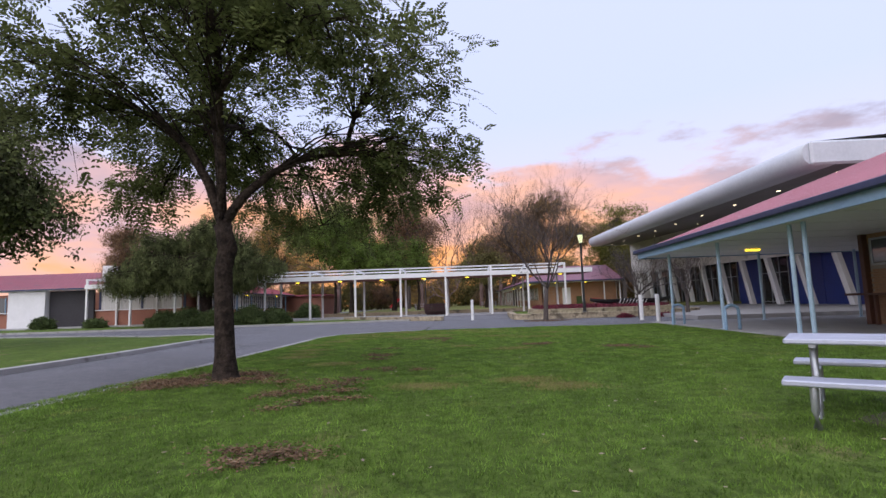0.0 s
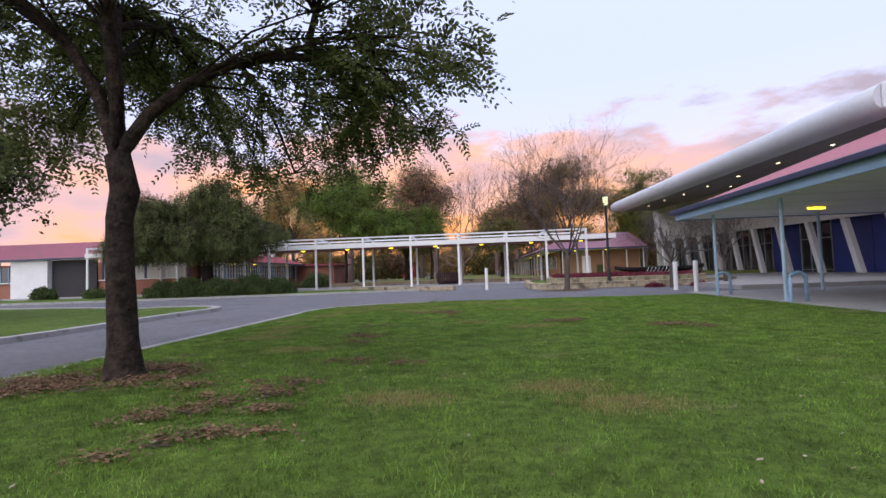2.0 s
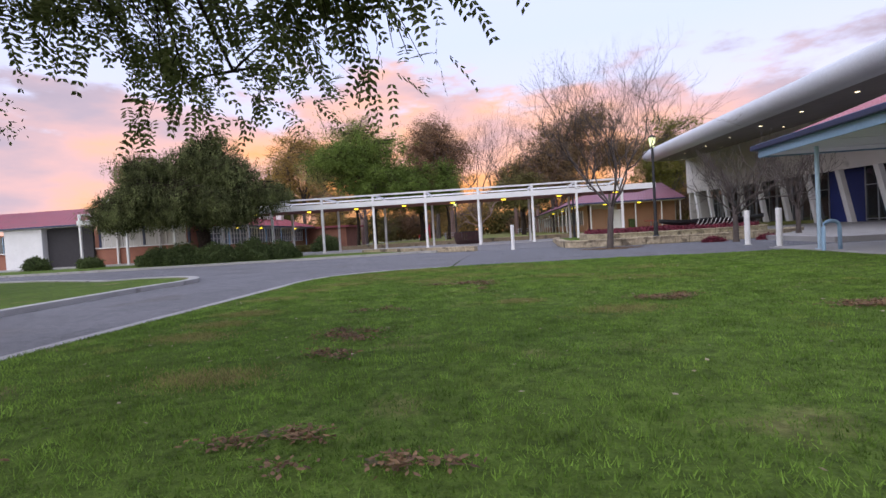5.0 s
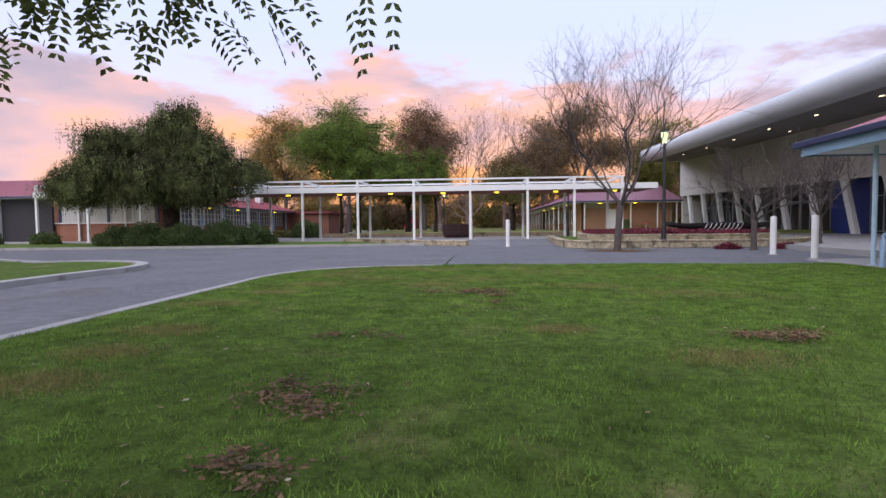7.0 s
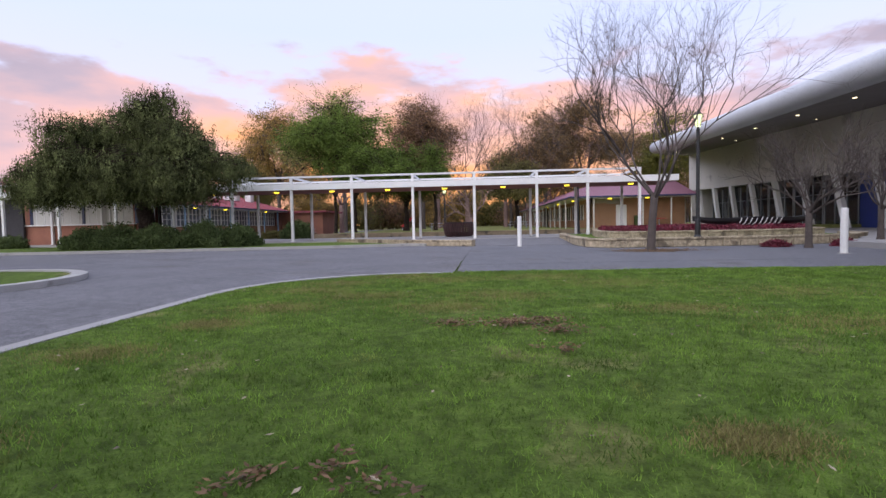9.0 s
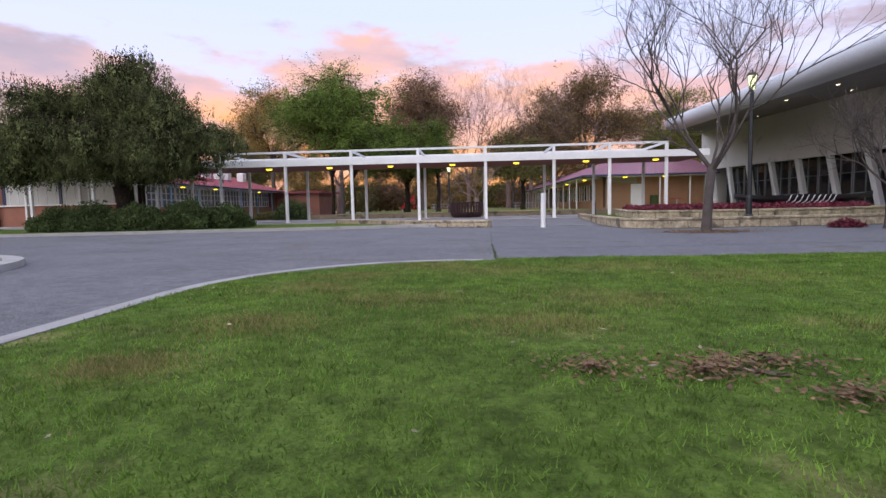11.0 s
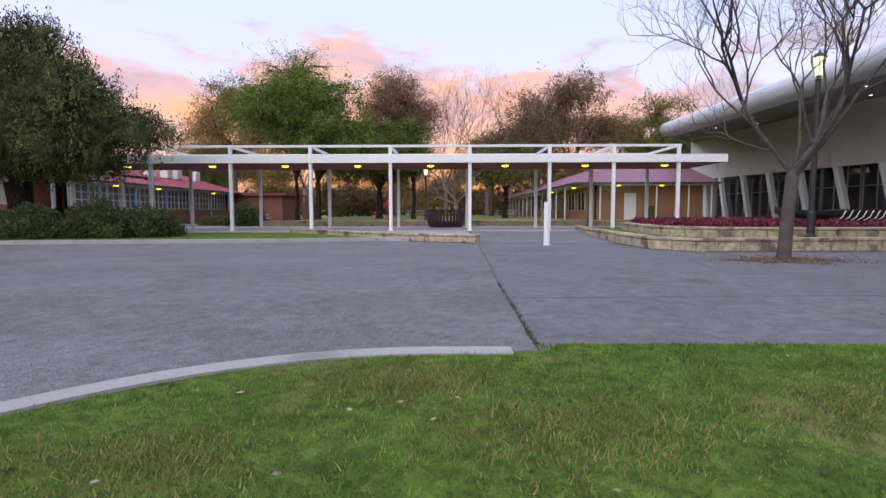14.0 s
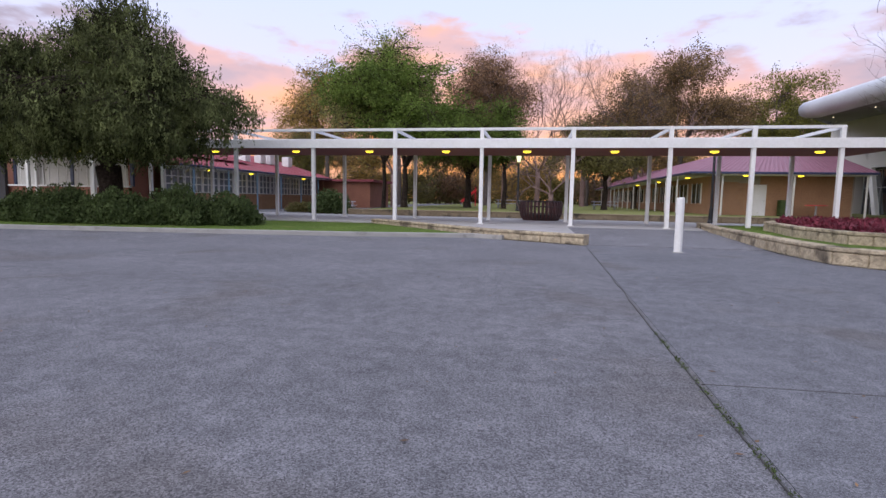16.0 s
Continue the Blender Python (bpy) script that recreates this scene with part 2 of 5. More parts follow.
M_DOWN = glowing("warm_downlight_lens", (1.0, 0.80, 0.52), 2.2)
M_LANTERN = glowing("pale_lantern_glass", (0.80, 0.86, 0.46), 0.8)
M_BLACK = material("black_painted_steel", (0.02, 0.02, 0.022), 0.45, (0.012, 0.012, 0.014), 14, 1.5, 0.05)
M_GALV = material("galvanised_steel", (0.45, 0.46, 0.48), 0.38, (0.32, 0.33, 0.35), 30, 3, 0.05, metal=0.7)
M_ALU = material("aluminium_plank", (0.56, 0.57, 0.66), 0.42, (0.44, 0.45, 0.53), 20, 2, 0.06, metal=0.35)
M_BARK = material("dark_bark", (0.06, 0.043, 0.033), 0.95, (0.02, 0.015, 0.012), 22, 5, 1.0, dist=0.05, spec=0.15, mid=(9, 0.5, 1.4))
M_BARK_GREY = material("grey_bark", (0.12, 0.098, 0.088), 0.95, (0.06, 0.05, 0.046), 26, 4, 0.9, dist=0.02, spec=0.15)
M_TWIG = material("bare_twigs", (0.24, 0.16, 0.14), 0.95, (0.15, 0.10, 0.09), 12, 3, 0.2, spec=0.2)
M_LEAF = material("feathery_leaves", (0.165, 0.185, 0.062), 0.8, (0.068, 0.084, 0.031), 3, 0.7, 0, island=True, trans=0.55, spec=0.1, mid=(1.4, 0.7, 1.3))
# light-dark mottling in the colour stands in for lit clumps and shaded hollows
M_PEPPER = material("weeping_leaves", (0.175, 0.195, 0.075), 0.85, (0.036, 0.044, 0.019), 2, 0.9, 0, island=True, trans=0.30, spec=0.1, mid=(1.0, 0.35, 1.6), vary=(0.78, 1.2))
M_FEATHER = material("pale_feathery_leaves", (0.34, 0.35, 0.12), 0.8, (0.20, 0.21, 0.07), 2, 0.4, 0, island=True, trans=0.5, spec=0.1)
M_OLIVE = material("olive_leaves", (0.22, 0.20, 0.07), 0.8, (0.115, 0.10, 0.042), 2, 0.25, 0, island=True, trans=0.5, spec=0.12)
M_GREEN = material("fresh_green_leaves", (0.19, 0.26, 0.055), 0.8, (0.10, 0.145, 0.034), 2, 0.3, 0, island=True, trans=0.5, spec=0.12)
M_AUTUMN = material("rusty_leaves", (0.32, 0.20, 0.115), 0.8, (0.18, 0.11, 0.07), 2, 0.3, 0, island=True, trans=0.5, spec=0.12)
# gum leaves with the orange-yellow sunset glow painted into their base colour
M_GUM = material("sunset_tinted_gum_leaves", (0.42, 0.28, 0.09), 0.8, (0.24, 0.16, 0.055), 2, 0.25, 0, island=True, trans=0.5, spec=0.12)
M_HEDGE = material("hedge_leaves", (0.125, 0.165, 0.06), 0.8, (0.045, 0.065, 0.026), 4, 0.7, 0, island=True, trans=0.3, spec=0.12)
M_MAROON = material("maroon_groundcover", (0.22, 0.028, 0.05), 0.7, (0.10, 0.014, 0.026), 8, 1.0, 0, island=True, trans=0.25)
M_DEAD = material("dead_leaves", (0.235, 0.138, 0.068), 0.9, (0.10, 0.06, 0.034), 10, 2, 0, island=True)
M_SOIL = material("bare_soil", (0.10, 0.085, 0.045), 0.95, (0.06, 0.055, 0.028), 30, 2.0, 0.8, dist=0.02)
M_MULCH = material("mulch_bed", (0.20, 0.15, 0.10), 0.95, (0.11, 0.08, 0.055), 30, 1.5, 0.8, dist=0.02)
M_RED = material("red_plastic", (0.5, 0.02, 0.03), 0.4, (0.4, 0.015, 0.02), 10, 1, 0.03)
M_RUST = material("rusty_dark_steel", (0.10, 0.042, 0.04), 0.75, (0.05, 0.025, 0.025), 18, 3.0, 0.4)


# ---- mesh helpers ----
def mesh_object(name, bm, mat, parent=None, label=""):
    me = bpy.data.meshes.new(name)
    bm.normal_update()
    bm.to_mesh(me)
    bm.free()
    me.materials.append(mat)
    ob = new(name, me)
    if parent:
        ob.parent = parent
    if label:
        ob["label"] = label
    return ob


def part(name, bm, mat, parent, label=""):
    return mesh_object(name, bm, mat, parent, label)


def raw_object(name, verts, faces, mat, parent=None, smooth=False):
    me = bpy.data.meshes.new(name)
    me.from_pydata([tuple(v) for v in verts], [], faces)
    me.materials.append(mat)
    if smooth:
        me.polygons.foreach_set("use_smooth", [True] * len(me.polygons))
    ob = new(name, me)
    if parent:
        ob.parent = parent
    return ob


def soup(name, quads, mat, parent=None):
    """quads: array (n, k, 3) of separate k-gons."""
    q = np.asarray(quads, dtype=np.float32)
    n, k, _ = q.shape
    me = bpy.data.meshes.new(name)
    me.vertices.add(n * k)
    me.vertices.foreach_set("co", q.reshape(-1))
    me.loops.add(n * k)
    me.loops.foreach_set("vertex_index", np.arange(n * k, dtype=np.int32))
    me.polygons.add(n)
    me.polygons.foreach_set("loop_start", np.arange(0, n * k, k, dtype=np.int32))
    me.update(calc_edges=True)
    me.materials.append(mat)
    ob = new(name, me)
    if parent:
        ob.parent = parent
    return ob


def thing(name, label, category, place=(0, 0, 0), group="", kind=""):
    ob = new(name)
    ob.matrix_basis = Matrix.Translation(place)
    return tagged(ob, label, category, group, kind)


def box(bm, c, s, rz=0.0, bevel=0.0, m=None):
    mat = Matrix.Translation(c) @ Matrix.Rotation(radians(rz), 4, "Z") @ Matrix.Diagonal((*s, 1))
    if m is not None:
        mat = m @ mat
    r = bmesh.ops.create_cube(bm, size=1, matrix=mat)
    if bevel:
        es = list({e for v in r["verts"] for e in v.link_edges})
        bmesh.ops.bevel(bm, geom=es, offset=bevel, segments=1, affect="EDGES")
    return bm


def boxed(c, s, rz=0.0, bevel=0.0):
    return box(bmesh.new(), c, s, rz, bevel)


def beam(bm, p, q, w, h):
    """A bar of section w (across) by h (up) from p to q."""
    p, q = Vector(p), Vector(q)
    d = (q - p)
    x = d.normalized()
    side = x.cross(Vector((0, 0, 1)))
    side = side.normalized() if side.length > 1e-4 else Vector((0, 1, 0))
    up = side.cross(x)
    m = Matrix((x, side, up)).transposed().to_4x4()
    m.translation = (p + q) / 2
    bmesh.ops.create_cube(bm, size=1, matrix=m @ Matrix.Diagonal((d.length, w, h, 1)))
    return bm


def tube_into(verts, faces, pts, radii, sides=6):
    """Tapered tube along pts, appended to lists."""
    base = len(verts)
    n = len(pts)
    for i in range(n):
        a = Vector(pts[max(i - 1, 0)])
        b = Vector(pts[min(i + 1, n - 1)])
        d = (b - a).normalized()
        u = d.orthogonal().normalized()
        if abs(d.z) < 0.99:
            u = d.cross(Vector((0, 0, 1))).normalized()
        w = d.cross(u)
        for k in range(sides):
            t = 2 * math.pi * k / sides
            verts.append(Vector(pts[i]) + (u * math.cos(t) + w * math.sin(t)) * radii[i])
    for i in range(n - 1):
        for k in range(sides):
            k2 = (k + 1) % sides
            faces.append((base + i * sides + k, base + i * sides + k2, base + (i + 1) * sides + k2, base + (i + 1) * sides + k))
    faces.append(tuple(base + (n - 1) * sides + k for k in range(sides)))


def tube(name, pts, radii, mat, parent=None, sides=10, smooth=True):
    v, f = [], []
    radii = radii if isinstance(radii, (list, tuple)) else [radii] * len(pts)
    tube_into(v, f, pts, radii, sides)
    return raw_object(name, v, f, mat, parent, smooth)


def prism(bm, poly, z0, z1):
    """Upright prism over the polygon poly."""
    lo = [bm.verts.new((x, y, z0)) for x, y in poly]
    hi = [bm.verts.new((x, y, z1)) for x, y in poly]
    n = len(poly)
    for i in range(n):
        j = (i + 1) % n
        bm.faces.new((lo[i], lo[j], hi[j], hi[i]))
    caps = [bm.faces.new(hi), bm.faces.new(lo[::-1])]
    for f in caps:
        f.normal_update()
    bmesh.ops.triangulate(bm, faces=caps)
    return bm


def lathe(bm, profile, c=(0, 0, 0), sides=20):
    rings = []
    for r, z in profile:
        rings.append([bm.verts.new((c[0] + r * math.cos(2 * math.pi * k / sides), c[1] + r * math.sin(2 * math.pi * k / sides), c[2] + z)) for k in range(sides)])
    for a, b in zip(rings, rings[1:]):
        for k in range(sides):
            k2 = (k + 1) % sides
            bm.faces.new((a[k], a[k2], b[k2], b[k]))
    bm.faces.new(rings[0][::-1])
    bm.faces.new(rings[-1])
    return bm


def arc(cx, cy, r, a0, a1, n):
    return [(cx + r * math.cos(radians(a0 + (a1 - a0) * i / n)), cy + r * math.sin(radians(a0 + (a1 - a0) * i / n))) for i in range(n + 1)]


def offset_line(line, d):
    """The polyline moved d to its left."""
    out = []
    for i, p in enumerate(line):
        a, b = Vector(line[max(i - 1, 0)]), Vector(line[min(i + 1, len(line) - 1)])
        t = (b - a).normalized()
        out.append((p[0] - t.y * d, p[1] + t.x * d))
    return out


def resample(line, step):
    out, carry = [], 0.0
    for a, b in zip(line, line[1:]):
        a, b = Vector(a), Vector(b)
        n = max(1, round((b - a).length / step))
        out += [tuple(a.lerp(b, i / n)) for i in range(n)]
    return out + [tuple(line[-1])]


def strip(bm, line, width, z0, z1, bevel=0.0):
    """A wall or kerb of that width, on the left of the line."""
    inner = offset_line(line, width)
    for a, b, c, d in zip(line, line[1:], inner[1:], inner):
        v = [bm.verts.new((*p, z)) for z in (z0, z1) for p in (a, b, c, d)]
        for f in ((0, 1, 5, 4), (2, 3, 7, 6), (4, 5, 6, 7), (1, 2, 6, 5), (3, 0, 4, 7), (3, 2, 1, 0)):
            bm.faces.new([v[i] for i in f])
    bmesh.ops.remove_doubles(bm, verts=bm.verts, dist=0.0005)
    return bm


def structure(name, bm, mat, label, category):
    return tagged(mesh_object(name, bm, mat), label, category, kind="structure")


# ---- ground ----
LAWN = [(7.5, -30), (7.6, 22.1), (-2.3, 22.1), (-2.45, 21.9)] + arc(-3.15, 18.9, 2.98, 88, 180, 14) + [(-6.13, -30)]
ISLAND = [(-10.3, -30), (-10.45, 14.0), (-10.75, 18.5)] + arc(-13.6, 20.6, 2.95, -15, 120, 12) + [(-20.0, 25.6), (-28, 27.6), (-70, 28.6), (-70, -30)]
FAR_KERB = [(-70, 33.9), (-30, 34.2), (-20.8, 34.6), (-13.2, 35.5), (-9.6, 36.0), (-5.5, 37.0), (-4.6, 36.55)]


def uneven(x, y, z, rise):
    """Soft humps, and a low crown along the lawn's road end."""
    h = z + rise * noise.noise(Vector((x * 0.35, y * 0.35, z * 0.35)))
    if x > -6.2:
        h += 0.08 / (1 + math.exp((y - 9.0) / 0.8))
    return h


def fine_sheet(poly, z, step, rise):
    """A sheet over poly with a fine grid and a soft unevenness."""
    bm = bmesh.new()
    bm.faces.new([bm.verts.new((x, y, z)) for x, y in poly]).normal_update()
    bmesh.ops.triangulate(bm, faces=bm.faces)
    for ax in ((1, 0, 0), (0, 1, 0)):
        lo = min(Vector(ax).dot(v.co) for v in bm.verts)
        hi = max(Vector(ax).dot(v.co) for v in bm.verts)
        c = lo + step
        while c < hi - 0.01:
            bmesh.ops.bisect_plane(bm, geom=bm.verts[:] + bm.edges[:] + bm.faces[:], plane_co=Vector(ax) * c, plane_no=ax)
            c += step
    edge = {v for e in bm.edges if e.is_boundary for v in e.verts}
    for v in bm.verts:
        if v not in edge:
            v.co.z = uneven(v.co.x, v.co.y, z, rise)
    return bm


def build_ground():
    bm = bmesh.new()
    s = 1500
    bm.faces.new([bm.verts.new(p) for p in ((-s, -s, -0.12), (s, -s, -0.12), (s, s, -0.12), (-s, s, -0.12))])
    structure("ground", bm, M_FARGRASS, "dry rough grass ground out to the horizon", "ground")
    bm = bmesh.new()
    prism(bm, [(-75, -32), (20, -32), (20, 36), (3.4, 47), (-13, 47), (-75, 40)], -0.1, 0.0)
    structure("road", bm, M_ASPHALT, "worn grey asphalt driveway and turning area", "road")
    bm = bmesh.new()
    prism(bm, [(-2.44, 21.9), (20, 21.9), (20, 32), (-2.2, 35.4)], -0.02, 0.006)
    structure("road_patch", bm, M_ASPHALT_DARK, "darker relaid asphalt beyond a long seam", "road")
    bm = bmesh.new()
    pts = resample([(-2.47, 21.9), (-2.41, 26.2), (-2.31, 29.8), (-2.21, 35.3)], 0.3)
    pts = [(x + 0.03 * noise.noise(Vector((0, y * 1.3, 0))), y) for x, y in pts]
    strip(bm, pts, 0.009, 0.0, 0.009)
    for a, b in (((-2.42, 24.42), (7.5, 24.8)),):
        l = [(x, y + 0.05 * noise.noise(Vector((x * 2, 0, 3)))) for x, y in resample([a, b], 0.4)]
        strip(bm, l, 0.008, 0.0, 0.0085)
    structure("road_joint", bm, M_JOINT, "mossy crack along the asphalt seam", "joint")
    structure("lawn", fine_sheet(LAWN, 0.045, 1.0, 0.028), M_GRASS, "mown green lawn with bare and yellowed patches", "lawn")
    structure("island_lawn", fine_sheet(ISLAND, 0.075, 2.0, 0.05), M_GRASS, "mown green traffic island lawn", "lawn")
    # kerbs
    line = [(-2.3, 21.9), (-2.7, 21.9)] + arc(-3.15, 18.9, 3.0, 92, 180, 20) + [(-6.15, 10), (-6.15, 0), (-6.15, -30)]
    structure("kerb", strip(bmesh.new(), offset_line(line[1:], -0.07), 0.19, -0.05, 0.056), M_PAVE, "pale flush concrete kerb around the lawn", "kerb")
    line = ISLAND[:-1]
    structure("kerb_island", strip(bmesh.new(), offset_line(line, -0.22), 0.30, -0.05, 0.12), M_CONC, "pale raised concrete kerb round the island", "kerb")
    structure("kerb_far", strip(bmesh.new(), FAR_KERB, 0.28, -0.05, 0.13), M_CONC, "pale concrete kerb along the far verge", "kerb")
    bm = bmesh.new()
    prism(bm, [(-70, 34.2), (-30, 34.5), (-20.8, 34.9), (-13.2, 35.8), (-9.6, 36.3), (-5.7, 37.3), (-10.7, 42.5), (-70, 42.5)], -0.05, 0.10)
    structure("verge", bm, M_GRASS, "grass verge between kerb and covered walkway", "lawn")
    # paving under the walkway, ramped up from the road
    bm = bmesh.new()
    prism(bm, [(-75, 42.4), (-10.7, 42.4), (-5.2, 37.4), (-2.3, 35.7), (-2.3, 41.9), (3.3, 41.9), (3.3, 45), (20, 45), (20, 50.9), (-75, 50.9)], -0.05, 0.162)
    structure("pavement", bm, M_PAVE, "worn concrete paving under the covered walkway", "pavement")
    bm = bmesh.new()
    v = [bm.verts.new(p) for p in ((-2.2, 35.6, 0.012), (2.8, 35.6, 0.012), (3.3, 41.92, 0.168), (-2.28, 41.92, 0.168), (-2.2, 35.6, -0.04), (2.8, 35.6, -0.04), (3.3, 41.92, -0.04), (-2.28, 41.92, -0.04))]
    for f in ((0, 1, 2, 3), (4, 7, 6, 5), (0, 4, 5, 1), (1, 5, 6, 2), (2, 6, 7, 3), (3, 7, 4, 0)):
        bm.faces.new([v[i] for i in f])
    structure("path_ramp", bm, M_ASPHALT, "grey asphalt ramp up to the covered walkway", "pavement")
    bm = bmesh.new()
    prism(bm, [(-25, 50.9), (-15, 50.9), (-15, 200), (-25, 200)], -0.05, 0.15)
    structure("side_path", bm, M_ASPHALT, "grey asphalt path beside the long classroom block", "path")
    bm = bmesh.new()
    prism(bm, [(-15, 51.2), (80, 51.2), (80, 260), (-15, 260)], -0.05, 0.45)
    structure("terrace_lawn", bm, M_FARGRASS, "patchy dry grass terrace behind the walkway", "lawn")
    bm = bmesh.new()
    prism(bm, [(7.5, -30), (30, -30), (30, 25.0), (7.8, 23.7)], -0.05, 0.045)
    structure("veranda_slab", bm, M_PAVE, "pale concrete veranda floor beside the lawn", "pavement")
    bm = bmesh.new()
    prism(bm, [(10.5, 24.9), (42, 25.0), (42, 95), (20.5, 95), (20.5, 52), (15.4, 45), (15.4, 36.5), (13.0, 32.1), (10.8, 30.2)], -0.05, 0.20)
    structure("forecourt", bm, M_PAVE, "pale concrete forecourt beside the hall", "pavement")


build_ground()


def stone_wall(name, label, line, z0, z1, width=0.34, step=0.62, cap=True, stone=None):
    """Limestone garden wall: core, separate blocks on the outer face, and coping stones."""
    stone = stone or M_LIME
    core = strip(bmesh.new(), offset_line(line, 0.02), width - 0.04, z0, z1 - 0.02)
    ob = tagged(mesh_object(name, core, stone), label, "garden wall", kind="structure")
    pts = resample(line, step)
    rng = random.Random(len(line) * 7 + int(z1 * 100))
    rows = max(1, round((z1 - z0) / 0.34))
    hgt = (z1 - z0 - 0.08) / rows
    for r in range(rows):
        for a, b in zip(pts, pts[1:]):
            a, b = Vector(a), Vector(b)
            t = (b - a).normalized()
            nrm = Vector((t.y, -t.x))
            mid = (a + b) / 2 - nrm * (0.08 - rng.uniform(0, 0.02))
            if r % 2:
                mid = mid + t * step * 0.4
            part("stone", boxed((mid.x, mid.y, z0 + hgt * (r + 0.5)), ((b - a).length - 0.022, 0.2, hgt - 0.018), math.degrees(math.atan2(t.y, t.x)), 0.018), stone, ob)
    if cap:
        for a, b in zip(pts, pts[1:]):
            a, b = Vector(a), Vector(b)
            t = (b - a).normalized()
            nrm = Vector((-t.y, t.x))
            mid = (a + b) / 2 + nrm * (width / 2 - 0.02)
            part("coping", boxed((mid.x, mid.y, z1 - 0.03), ((b - a).length + 0.004, width + 0.05, 0.08), math.degrees(math.atan2(t.y, t.x)), 0.012), stone, ob)
    return ob


stone_wall("garden_wall_west", "low rendered limestone wall edging the walkway paving", [(-10.7, 42.4), (-8.0, 39.9), (-5.2, 37.1), (-2.25, 35.4)], 0.0, 0.29)
stone_wall("garden_wall_east", "low limestone wall round the raised bed", [(3.5, 45.2), (2.85, 41.5), (2.45, 34.4), (2.5, 32.6), (3.3, 31.6), (6.2, 31.7), (10.2, 31.8), (13, 32.7), (15, 34.7), (15.3, 36.5)], 0.0, 0.36)
stone_wall("garden_wall_upper", "upper tier of pale limestone edging the red planting", [(6.3, 43.9), (4.7, 41.4), (4.0, 37.5), (4.1, 35.1), (5.1, 33.9), (7.7, 33.4), (10.7, 33.5), (13.2, 34.7), (14.2, 37)], 0.24, 0.58, 0.30)
stone_wall("terrace_wall", "long low limestone retaining wall of the terrace", [(-15.1, 51.0), (0, 51.0), (20, 51.0)], 0.15, 0.50, 0.4, 0.9, True, M_LIME_SHADED)

bm = bmesh.new()
prism(bm, [(3.75, 45.2), (3.05, 41.5), (2.65, 34.4), (2.7, 32.8), (3.45, 31.9), (6.2, 32.0), (10.1, 32.1), (12.8, 33.0), (14.8, 34.9), (15.2, 45.2)], 0.0, 0.27)
structure("planter_lower", bm, M_GRASS, "thin grass in the lower tier of the planter", "planting bed")
bm = bmesh.new()
prism(bm, [(6.6, 43.8), (5.0, 41.4), (4.3, 37.5), (4.4, 35.2), (5.3, 34.2), (7.7, 33.7), (10.7, 33.8), (12.9, 35.0), (13.9, 37), (13.9, 44.4)], 0.24, 0.53)
structure("planter_upper", bm, M_MULCH, "mulch bed under dark red ground cover", "planting bed")


# ---- covered walkway ----
WX = [-33.45, -29.55, -25.6, -21.65, -17.7, -13.78, -9.88, -5.99, -2.14, 1.71, 4.80, 7.91]
WY0, WY1, WZ = 43.17, 47.05, 0.16


def build_walkway():
    w = thing("covered_walkway", "white steel covered walkway with open frame over flat roof", "walkway")
    me_post = None
    for y in (WY0, WY1):
        for x in WX:
            top = 4.29
            if me_post is None:
                bm = boxed((0, 0, (top + WZ) / 2), (0.16, 0.16, top - WZ), 0, 0.012)
                box(bm, (0, 0, WZ + 0.012), (0.26, 0.26, 0.024))
                ob = part("post", bm, M_WHITE, w)
                me_post = ob.data
            else:
                ob = new("post", me_post)
                ob.parent = w
            ob.location = (x, y, 0)
    x0, x1 = WX[0] - 0.1, WX[-1] + 0.1
    for y in (WY0, WY1):
        part("top_rail", boxed(((x0 + x1) / 2, y, 4.245), (x1 - x0, 0.13, 0.11), 0, 0.008), M_WHITE, w)
    for x in WX:
        part("cross_member", boxed((x, (WY0 + WY1) / 2, 4.245), (0.10, WY1 - WY0 - 0.14, 0.12), 0, 0.006), M_WHITE, w)
    xe = 10.14
    part("fascia", boxed(((x0 + xe) / 2, WY0 - 0.115, 3.625), (xe - x0, 0.05, 0.38), 0, 0.006), M_WHITE, w)
    part("fascia", boxed(((x0 + xe) / 2, WY1 + 0.115, 3.65), (xe - x0, 0.05, 0.30), 0, 0.006), M_WHITE, w)
    for xx in (x0 - 0.027, xe + 0.027):
        part("end_fascia", boxed((xx, (WY0 + WY1) / 2, 3.63), (0.05, WY1 - WY0 + 0.28, 0.34), 0, 0.006), M_WHITE, w)
    part("soffit", boxed(((x0 + xe) / 2, (WY0 + WY1) / 2, 3.47), (xe - x0, WY1 - WY0 + 0.16, 0.05)), M_SOFFIT_RED, w, "red-brown lined ceiling")
    bm = bmesh.new()
    n = int((xe - x0) / 0.2)
    for i in range(n):
        box(bm, (x0 + 0.1 + i * 0.2, (WY0 + WY1) / 2, 3.73), (0.06, WY1 - WY0 + 0.1, 0.04))
    box(bm, ((x0 + xe) / 2, (WY0 + WY1) / 2, 3.70), (xe - x0, WY1 - WY0 + 0.12, 0.02))
    part("roof_sheet", bm, M_ROOFEDGE, w, "ribbed pale metal roof sheet")
    for x in WX[::2]:
        bm = bmesh.new()
        box(bm, (x, WY1 + 0.11, 1.8), (0.07, 0.07, 3.3))
        part("downpipe", bm, M_WHITE, w)


build_walkway()


